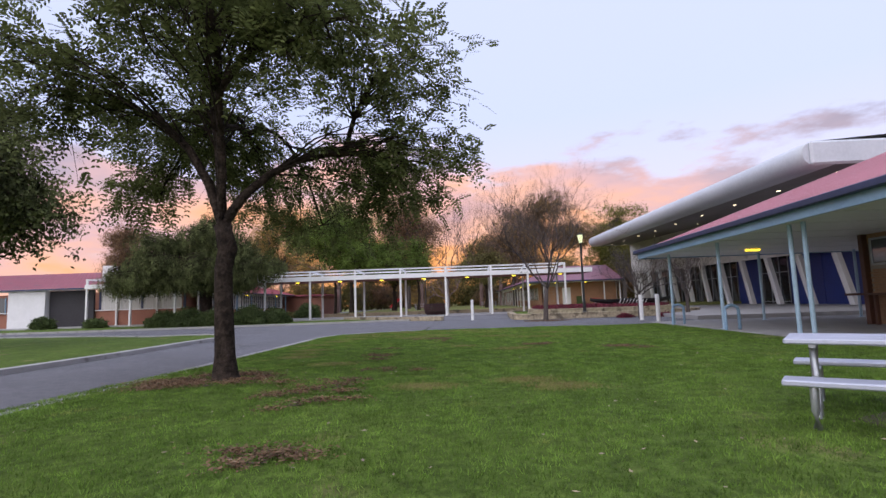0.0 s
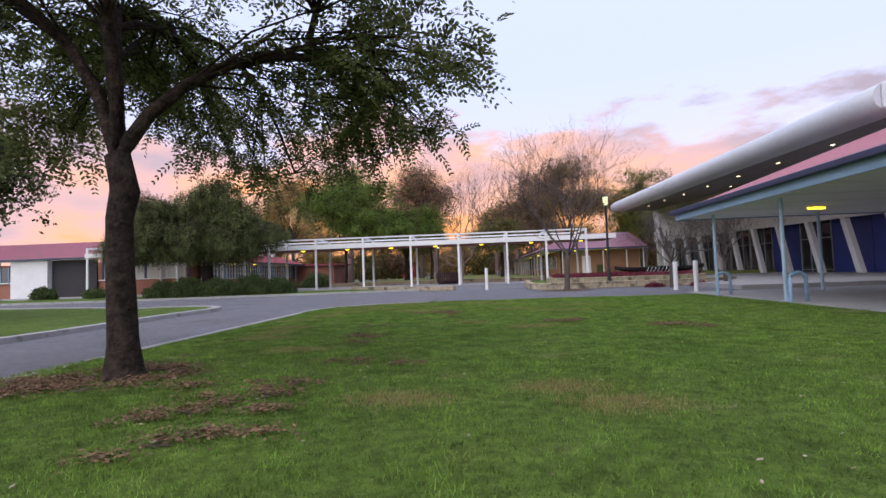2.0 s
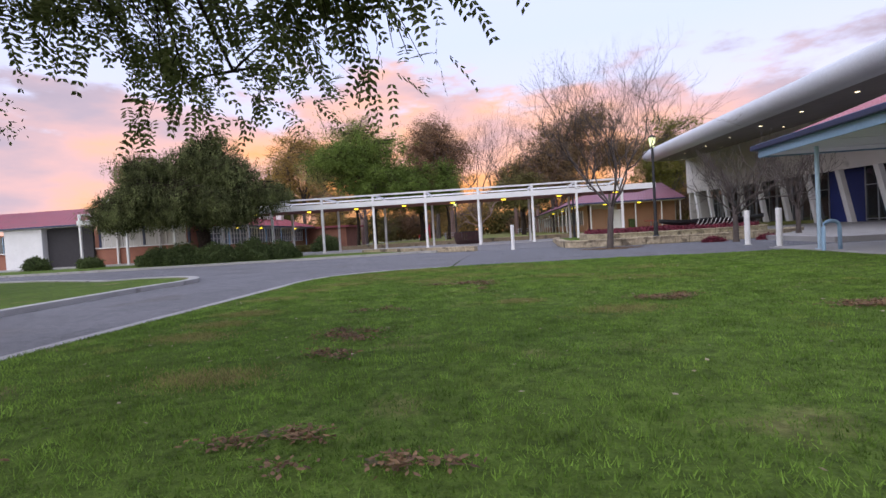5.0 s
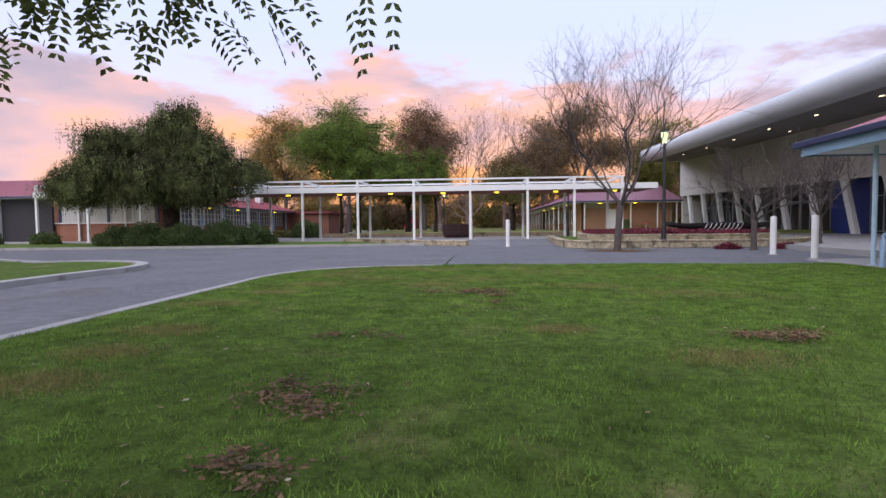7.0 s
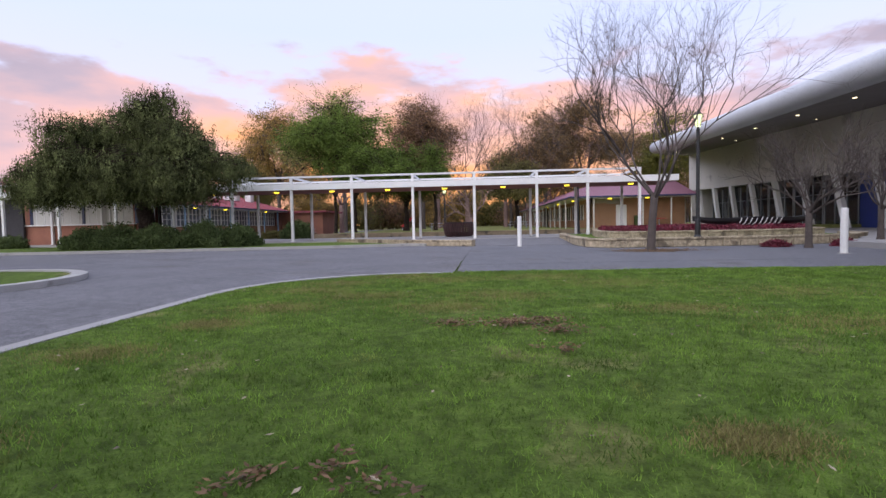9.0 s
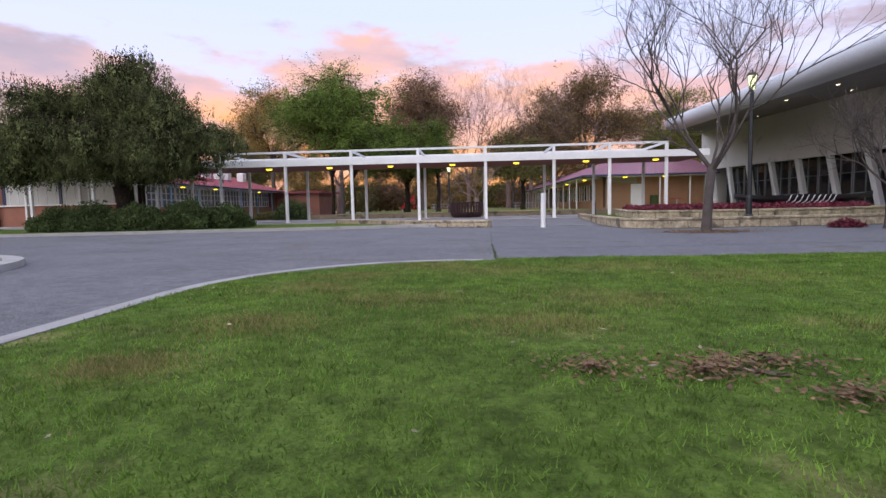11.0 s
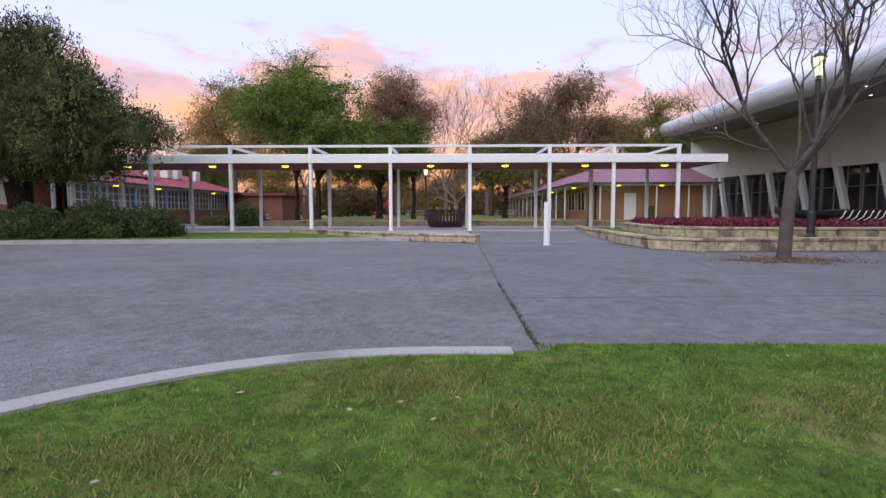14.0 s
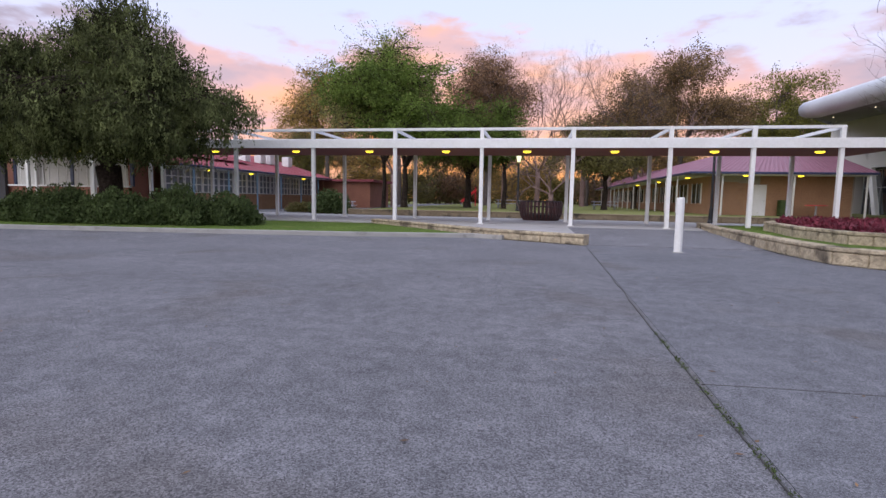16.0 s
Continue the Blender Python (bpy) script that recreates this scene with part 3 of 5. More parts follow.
def wall_lamp():
    g = thing("ceiling_lamp", "lit yellow oval bulkhead lamp under a walkway ceiling", "lamp", group="walkway ceiling lamps")
    part("base", lathe(bmesh.new(), [(0.17, 0.0), (0.17, -0.025), (0.15, -0.03)]), M_WHITE, g)
    part("lens", lathe(bmesh.new(), [(0.15, -0.03), (0.155, -0.06), (0.12, -0.10), (0.05, -0.115)]), M_LAMP, g, "glowing yellow lens")
    return g


lamp0 = wall_lamp()
lamp0.matrix_basis = Matrix.Translation((-15.25, 44.4, 3.443)) @ Matrix.Diagonal((1.15, 0.9, 0.9, 1))
for x in (-11.5, -7.8, -4.08, -0.3, 3.75, 7.75, -19.6, -23.6, -27.6, -31.5):
    copy_thing(lamp0, Matrix.Translation((x, 44.4, 3.443)))


# ---- bollards ----
def bollard(place, h, label):
    g = thing("bollard", label, "bollard", place, group="white bollards")
    part("post", lathe(bmesh.new(), [(0.095, 0), (0.095, h - 0.03), (0.085, h - 0.005), (0.05, h)], sides=18), M_WHITE, g)
    part("footing", lathe(bmesh.new(), [(0.16, -0.02), (0.15, 0.012), (0.10, 0.02)], sides=18), M_CONC, g)
    return g


bollard((-0.1, 34.2, 0.004), 1.36, "tall white steel bollard standing in the path opening")
bollard((8.36, 26.35, 0.008), 1.29, "tall white steel bollard on the dark asphalt")
bollard((8.45, 24.35, 0.008), 1.29, "tall white steel bollard beside the veranda post")


# ---- veranda building ----
def corrugated(bm, a, b, c, d, pitch=0.25, h=0.03):
    """Ribbed roof sheet: a-b the eave, d-c the upper edge; ribs run up the slope."""
    a, b, c, d = (Vector(p) for p in (a, b, c, d))
    up = (b - a).cross(d - a).normalized()
    if up.z < 0:
        up = -up
    n = max(1, int((b - a).length / pitch))
    rows = []
    for i in range(n + 1):
        for f, off in ((0.0, 0.0), (0.62, 0.0), (0.72, h), (0.9, h)):
            t = min((i + f) / n, 1.0)
            if i == n and f > 0:
                break
            rows.append((bm.verts.new(a.lerp(b, t) + up * off), bm.verts.new(d.lerp(c, t) + up * off)))
    for (p, q), (r, s) in zip(rows, rows[1:]):
        if (p.co - r.co).length > 1e-5 and (q.co - s.co).length > 1e-5:
            bm.faces.new((p, r, s, q))
        elif (p.co - r.co).length > 1e-5:
            bm.faces.new((p, r, q))
    return bm


def brick_face(ob, origin, along, length, z0, z1, mat, outward, limit=300, bl=0.23, bh=0.076):
    """Bricks as pieces on one stretch of wall; alike bricks share a mesh."""
    bm = boxed((0, 0, 0), (bl - 0.01, 0.03, bh - 0.01), 0, 0.004)
    me = None
    n = 0
    r = 0
    z = z0 + bh / 2
    ang = math.atan2(along[1], along[0])
    while z < z1 and n < limit:
        x = bl / 2 + (r % 2) * bl / 2
        while x < length - bl / 2 and n < limit:
            p = Vector(origin) + Vector((along[0], along[1], 0)) * x + Vector((outward[0], outward[1], 0)) * 0.008
            if me is None:
                o = part("brick", bm, mat, ob)
                me = o.data
            else:
                o = new("brick", me)
                o.parent = ob
            o.location, o.rotation_euler = (p.x, p.y, z), (0, 0, ang)
            x += bl
            n += 1
        z += bh
        r += 1


def build_veranda():
    g = thing("veranda_building", "tan brick school block with red hipped roof and veranda", "building", (-0.40, -1.05, 0.06))
    ex, ey, ez = 7.7, 24.2, 3.13
    rx, rz = 15.2, 6.1
    bm = bmesh.new()
    corrugated(bm, (ex, -30, ez), (ex, ey, ez), (rx, ey - 7.5, rz), (rx, -30, rz))
    corrugated(bm, (ex, ey, ez), (2 * rx - ex, ey, ez), (rx + 0.01, ey - 7.5, rz), (rx, ey - 7.5, rz))
    corrugated(bm, (2 * rx - ex, ey, ez), (2 * rx - ex, -30, ez), (rx, -30, rz), (rx, ey - 7.5, rz))
    part("roof", bm, M_ROOF_PINK, g, "faded red ribbed metal roof")
    part("gutter", boxed((ex - 0.09, (ey - 30) / 2, ez - 0.01), (0.17, ey + 30.3, 0.16), 0, 0.02), M_NAVY, g)
    part("gutter", boxed((rx, ey + 0.09, ez - 0.01), (2 * (rx - ex) + 0.1, 0.17, 0.16), 0, 0.02), M_NAVY, g)
    part("fascia", boxed((ex + 0.02, (ey - 30) / 2, ez - 0.20), (0.045, ey + 30, 0.24), 0, 0.005), M_PALEBLUE, g)
    part("fascia", boxed((rx, ey - 0.02, ez - 0.20), (2 * (rx - ex) - 0.1, 0.045, 0.24), 0, 0.005), M_PALEBLUE, g)
    part("soffit", boxed((rx, (ey - 30) / 2 - 0.05, ez - 0.27), (2 * (rx - ex) - 0.12, ey + 29.8, 0.03)), M_SOFFIT, g, "white flat sheet ceiling")
    for i in range(14):
        part("cover_strip", boxed((rx, ey - 1.2 - i * 1.8, ez - 0.292), (2 * (rx - ex) - 0.3, 0.035, 0.012)), M_WHITE, g)
    me = None
    for x, y in ((8.4, 22.5), (8.35, 18.3), (8.25, 14.3), (8.25, 13.75), (8.25, 9.2), (8.25, 4.6), (12.5, 23.3), (16.5, 23.3)):
        if me is None:
            bm = lathe(bmesh.new(), [(0.055, -0.02), (0.055, ez - 0.27)], sides=12)
            lathe(bm, [(0.11, -0.02), (0.11, 0.0)], sides=12)
            o = part("post", bm, M_POSTBLUE, g, "light blue steel veranda post")
            me = o.data
        else:
            o = new("post", me)
            o.parent = g
            o["label"] = "light blue steel veranda post"
        o.location = (x, y, 0)
    # brick room
    wall = part("wall", boxed((12.62, -6.3, 1.5), (0.24, 47.4, 2.9)), M_MORTAR, g, "tan brick wall")
    part("wall", boxed((16.5, 17.28, 1.5), (7.5, 0.24, 2.9)), M_BRICK, g)
    brick_face(wall, (12.5, 17.35, 0), (0, -1), 3.2, 0.07, 1.72, M_BRICK, (-1, 0), 300)
    part("brickwork", boxed((12.497, 4.0, 0.9), (0.02, 20.2, 1.66)), M_BRICK, g)
    part("brickwork", boxed((12.497, -6.3, 2.75), (0.02, 47.3, 0.4)), M_BRICK, g)
    part("corner_post", boxed((12.42, 17.42, 1.5), (0.18, 0.18, 2.9), 0, 0.01), M_BROWN, g, "dark brown timber corner post")
    for k in range(6):
        y = 16.55 - k * 1.3
        win = part("window", boxed((12.47, y, 2.28), (0.05, 1.14, 0.72)), M_GLASS, g, "dark highlight window")
        for dy in (-0.6, 0.6):
            part("frame", boxed((12.46, y + dy, 2.28), (0.09, 0.06, 0.84), 0, 0.005), M_GALV, win)
        for dz in (-0.39, 0.39):
            part("frame", boxed((12.46, y, 2.28 + dz), (0.09, 1.26, 0.06), 0, 0.005), M_GALV, win)
    part("rail", boxed((12.2, 13.2, 0.98), (0.36, 9.4, 0.07), 0, 0.01), M_BROWN, g, "dark timber bag shelf along the wall")
    for k in range(5):
        part("bracket", boxed((12.3, 17.0 - k * 2.0, 0.5), (0.09, 0.09, 0.9)), M_BROWN, g)


build_veranda()


def strip_lamp(place, rz):
    g = thing("veranda_lamp", "lit yellow oblong bulkhead lamp on a veranda ceiling", "lamp", place, group="veranda lamps")
    part("base", boxed((0, 0, -0.02), (0.62, 0.2, 0.04), rz, 0.01), M_WHITE, g)
    part("lens", boxed((0, 0, -0.075), (0.58, 0.17, 0.07), rz, 0.03), M_LAMP, g, "glowing yellow lens")


strip_lamp((10.55, 19.85, 2.904), 10)
strip_lamp((11.0, 12.5, 2.904), 90)


def hoop(place, rz):
    g = thing("bike_hoop", "pale blue steel hoop rail beside a veranda post", "bike rack", place, group="blue hoops")
    g.matrix_basis = Matrix.Translation(place) @ Matrix.Rotation(radians(rz), 4, "Z")
    pts = [(-0.28, 0, 0), (-0.28, 0, 0.62)] + [(-0.28 * math.cos(a), 0, 0.62 + 0.16 * math.sin(a)) for a in (0.5, 1.0, 1.57, 2.1, 2.6)] + [(0.28, 0, 0.62), (0.28, 0, 0)]
    tube("tube", pts, 0.05, M_PALEBLUE, g)


hoop((7.95, 20.85, 0.045), 20)
hoop((7.9, 16.6, 0.045), 20)


# ---- assembly hall ----
HX, HS = 25.0, 4.0
HY = [51.4 + HS * (6 - i) for i in range(14)]


def build_hall():
    g = thing("assembly_hall", "large hall with sweeping grey roof, raked white columns, blue panels", "building")
    # swept roof edge: a rounded band along the eave, from the raised north tip to the south corner
    y0, y1 = 23.0, 62.8
    prof = [(1.3, 0.42), (0.7, 0.58), (0.25, 0.50), (0.02, 0.28), (-0.05, 0.0), (0.02, -0.28), (0.22, -0.48), (0.5, -0.56), (1.3, -0.56)]

    def edge_at(y):
        t = (y - y0) / (y1 - y0)
        return 14.95, 7.38 + 0.70 * t

    def lo(y):
        return 4.15 + (y - 46) * 0.016

    def hi(y):
        return 8.35 + (y - 46) * 0.026

    def sheet(rows, flip=False):
        bm = bmesh.new()
        vs = [[bm.verts.new(p) for p in r] for r in rows]
        for a, b in zip(vs, vs[1:]):
            for i in range(len(a) - 1):
                q = (a[i], b[i], b[i + 1], a[i + 1])
                f = bm.faces.new(q[::-1] if flip else q)
                f.smooth = True
        return bm, vs

    ys = [y1 - (y1 - y0) * i / 30 for i in range(31)]
    bm, vs = sheet([[(edge_at(y)[0] + px, y, edge_at(y)[1] + pz) for px, pz in prof] for y in ys])
    bm.faces.new(vs[0])
    bm.faces.new(vs[-1][::-1])
    part("roof_edge", bm, M_ROOFEDGE, g, "rounded pale grey metal roof edge")
    part("roof_edge", box(bmesh.new(), (29.7, 22.95, 7.38), (29.0, 0.24, 1.1), 0, 0.1), M_ROOFEDGE, g)
    # the north end of the roof runs back at a slant to the far end of the facade
    bm, _ = sheet([[(15.75, y1, 8.62), (HX, y1 + 16, 10.2), (44, y1 + 16, 10.4)], [(15.75, y1, 7.5), (HX, y1 + 16, 9.2), (44, y1 + 16, 9.3)]], True)
    part("roof_edge", bm, M_ROOFEDGE, g)
    n = 12
    rows_top, rows_sof = [], []
    for i in range(n + 1):
        t = i / n
        y = y0 + (y1 - y0) * t
        ye = y0 + (y1 + 16 - y0) * t
        x, z = edge_at(y)
        rows_top.append([(x + 0.7, y, z + 0.57), (HX, ye, hi(ye) + 0.8), (44, ye, hi(ye) + 1.0)])
        rows_sof.append([(x + 0.5, y, z - 0.55), (x + 5.5, y + (ye - y) * 0.42, z - 0.55 + (hi(ye) - z + 0.55) * 0.40), (HX + 0.1, ye, hi(ye) + 0.01)])
    part("roof", sheet(rows_top)[0], M_ROOFEDGE, g)
    part("soffit", sheet(rows_sof, True)[0], M_ROOFSOFFIT, g, "dark charcoal soffit with small downlights")
    # wall band above the columns
    bm = bmesh.new()
    ya, yb = 78.6, 23.2
    v = [bm.verts.new(p) for p in ((HX, ya, lo(ya)), (HX, yb, lo(yb)), (HX, yb, hi(yb)), (HX, ya, hi(ya)), (HX + 0.4, ya, lo(ya)), (HX + 0.4, yb, lo(yb)), (HX + 0.4, yb, hi(yb)), (HX + 0.4, ya, hi(ya)))]
    for f in ((0, 1, 2, 3), (7, 6, 5, 4), (0, 4, 5, 1), (3, 2, 6, 7), (0, 3, 7, 4), (1, 5, 6, 2)):
        bm.faces.new([v[i] for i in f])
    part("spandrel_wall", bm, M_GREYWALL, g, "grey rendered wall band")
    part("end_wall", boxed((34.5, 78.4, 4.7), (18.6, 0.3, 9.0)), M_GREYWALL, g)
    part("end_wall", boxed((34.8, 23.4, 3.4), (18.4, 0.3, 6.5)), M_GREYWALL, g)
    part("lintel", boxed((26.5, 51, 4.72), (2.2, 55.0, 0.08)), M_ROOFSOFFIT, g)
    part("back_wall", boxed((44, 51, 4.6), (0.3, 56, 9.0)), M_GREYWALL, g)
    for y in HY:
        c = bmesh.new()
        v = []
        for z, yy in ((0.19, y - 0.55), (lo(y) + 0.02, y + 0.75)):
            hw, hd = 0.25, 0.18
            v += [c.verts.new((HX + 0.2 + dx, yy + dy, z)) for dx, dy in ((-hd, -hw), (hd, -hw), (hd, hw), (-hd, hw))]
        for f in ((0, 1, 5, 4), (1, 2, 6, 5), (2, 3, 7, 6), (3, 0, 4, 7), (3, 2, 1, 0), (4, 5, 6, 7)):
            c.faces.new([v[i] for i in f])
        bmesh.ops.bevel(c, geom=c.edges[:], offset=0.015, segments=1, affect="EDGES")
        part("column", c, M_WHITE, g, "raked white concrete column")
    # infill bays, set back
    blue = {6, 8, 9}
    for j in range(13):
        mid = (HY[j] + HY[j + 1]) / 2
        if j in blue:
            part("panel", boxed((HX + 1.5, mid, 2.4), (0.08, HS - 0.06, 4.4)), M_BLUE, g, "cobalt blue wall panel")
        else:
            p = part("window", boxed((HX + 1.53, mid, 2.4), (0.03, HS - 0.1, 4.3)), M_GLASS, g, "dark full-height glazing")
            for dy in (-1.9, -0.65, 0.65, 1.9):
                part("mullion", boxed((HX + 1.47, mid + dy, 2.4), (0.07, 0.07, 4.3), 0, 0.004), M_GALV, p)
            for z in (0.4, 2.9, 4.5):
                part("transom", boxed((HX + 1.475, mid, z), (0.06, HS - 0.1, 0.06)), M_GALV, p)

    def soffit_at(y, f):
        """A place on the soffit, f of the way from the edge to the facade."""
        t = (y - y0) / (y1 - y0)
        ye = y0 + (y1 + 16 - y0) * t
        x, z = edge_at(y)
        xs, zs = x + 0.5 + (HX - x - 0.5) * f, z - 0.55 + (hi(ye) - z + 0.55) * f
        return xs, y + (ye - y) * f, zs

    return soffit_at


soffit_at = build_hall()


def downlight(place):
    g = thing("downlight", "small warm lit downlight in the hall soffit", "lamp", place, group="hall soffit downlights")
    part("rim", lathe(bmesh.new(), [(0.16, 0.06), (0.16, -0.03), (0.13, -0.05)], sides=14), M_WHITE, g)
    part("lens", lathe(bmesh.new(), [(0.125, -0.05), (0.11, -0.09), (0.04, -0.11)], sides=14), M_DOWN, g, "glowing warm lens")


for i in range(9):
    y = 60.5 - i * 4.4
    downlight(soffit_at(y, 0.30))
    if i % 2 == 0:
        downlight(soffit_at(y + 1.0, 0.72))


# ---- classroom blocks ----
def build_west_block():
    g = thing("front_classroom_block", "low classroom block with cream panels, blue mullions, red roof", "building")
    x0, x1, yf = -80.0, -27.0, 47.2
    bm = bmesh.new()
    corrugated(bm, (x0, yf - 1.2, 3.75), (x1 + 0.8, yf - 1.2, 3.75), (x1 - 6, yf + 7, 5.8), (x0, yf + 7, 5.8), 0.4, 0.035)
    corrugated(bm, (x1 + 0.8, yf - 1.2, 3.75), (x1 + 0.8, yf + 12, 3.75), (x1 - 6, yf + 7.01, 5.8), (x1 - 6, yf + 7, 5.8), 0.4, 0.035)
    part("roof", bm, M_ROOF_RED, g, "dark red ribbed metal roof")
    part("gutter", boxed(((x0 + x1) / 2, yf - 1.25, 3.68), (x1 - x0 + 1.6, 0.13, 0.14), 0, 0.02), M_NAVY, g)
    part("soffit", boxed(((x0 + x1) / 2, yf - 0.5, 3.60), (x1 - x0 + 1.4, 1.4, 0.03)), M_SOFFIT, g)
    part("dado_wall", boxed(((x0 + x1) / 2, yf + 0.12, 0.85), (x1 - x0, 0.24, 1.4)), M_BRICK_RED, g, "red brick dado wall")
    part("sill", boxed(((x0 + x1) / 2, yf - 0.02, 1.60), (x1 - x0, 0.34, 0.09), 0, 0.01), M_WHITE, g)
    part("side_wall", boxed((x1 - 0.1, yf + 6, 2.0), (0.24, 12, 3.7)), M_BRICK_RED, g)
    part("back_wall", boxed(((x0 + x1) / 2, yf + 12, 2.0), (x1 - x0, 0.24, 3.7)), M_BRICK_RED, g)
    n = int((x1 - x0) / 2.05)
    for i in range(n):
        x = x1 - 1.03 - i * 2.05
        if -35.6 < x < -27.5:
            part("panel", boxed((x, yf + 0.1, 2.7), (1.93, 0.08, 2.1), 0, 0.006), M_PANEL, g, "cream window panel")
            for dx in (-0.64, 0, 0.64):
                part("glazing_bar", boxed((x + dx, yf + 0.05, 2.7), (0.035, 0.03, 2.08)), M_WHITE, g)
        part("mullion", boxed((x + 1.025, yf + 0.06, 2.7), (0.11 if i % 2 else 0.2, 0.14, 2.16), 0, 0.006), M_NAVY if i % 2 == 0 else M_WHITE, g, "blue painted mullion" if i % 2 == 0 else "")
    # projecting white store room at the end of the walkway; beside it a flat panel coloured as a recess's shade
    part("store_wall", boxed((-41.7, 46.75, 1.80), (3.6, 0.8, 3.5), 0, 0.01), M_WHITE, g, "smooth white rendered end wall")
    part("recess", boxed((-37.7, 46.95, 1.85), (4.3, 0.2, 3.4)), M_DARK, g, "flat near-black panel painted as the shade of a doorway")
    win = part("window", boxed((-45.2, 47.15, 2.3), (1.6, 0.08, 1.5)), M_GLASS, g)
    for dx in (-0.8, 0, 0.8):
        part("frame", boxed((-45.2 + dx, 47.12, 2.3), (0.07, 0.1, 1.6)), M_PALEBLUE, win)
    bm = bmesh.new()
    box(bm, (-36.3, 50.0, 5.35), (1.0, 0.9, 1.4), 0, 0.04)
    for k in range(5):
        box(bm, (-36.3, 49.53, 4.85 + k * 0.25), (0.9, 0.04, 0.06))
    part("roof_vent", bm, M_WHITE, g, "white evaporative cooler box on the roof")


build_west_block()


def build_long_block():
    g = thing("rear_classroom_block", "classroom block with red roof, white windows and blue posts", "building")
    g.matrix_basis = Matrix.Diagonal((1, 1, 0.94, 1))
    x, y0, y1 = -25.9, 48.6, 71.0
    bm = bmesh.new()
    corrugated(bm, (x + 1.4, y0 + 11, 3.25), (x + 1.4, y1, 3.25), (x - 5.5, y1, 5.4), (x - 5.5, y0 + 11, 5.4), 0.4, 0.035)
    corrugated(bm, (x + 1.4, y0 - 1, 3.25), (x + 1.4, y0 + 11, 3.25), (x - 1.4, y0 + 11, 4.15), (x - 1.4, y0 - 1, 4.15), 0.4, 0.035)
    part("roof", bm, M_ROOF_RED, g, "red ribbed metal roof")
    part("gutter", boxed((x + 1.46, (y0 + y1) / 2, 3.18), (0.13, y1 - y0 + 1, 0.14), 0, 0.02), M_NAVY, g)
    part("soffit", boxed((x + 0.5, (y0 + y1) / 2, 3.10), (1.9, y1 - y0 + 0.8, 0.03)), M_SOFFIT, g)
    part("wall", boxed((x - 0.12, (y0 + y1) / 2, 0.75), (0.24, y1 - y0, 1.3)), M_BRICK, g, "tan brick dado")
    part("wall", boxed((x - 3, y1, 1.9), (7.0, 0.24, 3.6)), M_BRICK_RED, g)
    # dark sheet behind the windows, the unlit rooms painted as its colour
    part("backing", boxed((x - 0.30, (y0 + y1) / 2, 2.2), (0.1, y1 - y0, 1.8)), M_DARK, g)
    n = int((y1 - y0) / 1.8)
    for i in range(n):
        y = y0 + 0.9 + i * 1.8
        win = part("window", boxed((x - 0.10, y, 2.25), (0.04, 1.66, 1.55)), M_GLASS2, g)
        for dy in (-0.83, -0.28, 0.28, 0.83):
            part("frame", boxed((x - 0.06, y + dy, 2.25), (0.07, 0.07, 1.65)), M_WHITE, win)
        for z in (1.45, 2.0, 2.5, 3.02):
            part("frame", boxed((x - 0.06, y, z), (0.06, 1.72, 0.06)), M_WHITE, win)
    for i in range(6):
        part("veranda_post", lathe(bmesh.new(), [(0.06, 0.1), (0.06, 3.1)], (x + 1.2, y0 + 1 + i * 3.7, 0), 10), M_PALEBLUE, g)
    for y, h in ((60.5, 0.7), (63.0, 0.9), (64.6, 0.8), (68.0, 0.5)):
        part("roof_vent", boxed((x - 2.0, y, 4.55 + h / 2), (0.7, 0.8, h + 0.5), 0, 0.04), M_WHITE, g, "white roof ventilator")
    part("end_block", boxed((x + 2.2, y1 + 3.5, 1.5), (6.5, 6.5, 3.0)), M_BRICK_RED, g)
    part("end_roof", boxed((x + 2.2, y1 + 3.5, 3.1), (7.6, 7.6, 0.24)), M_ROOF_RED, g)


build_long_block()


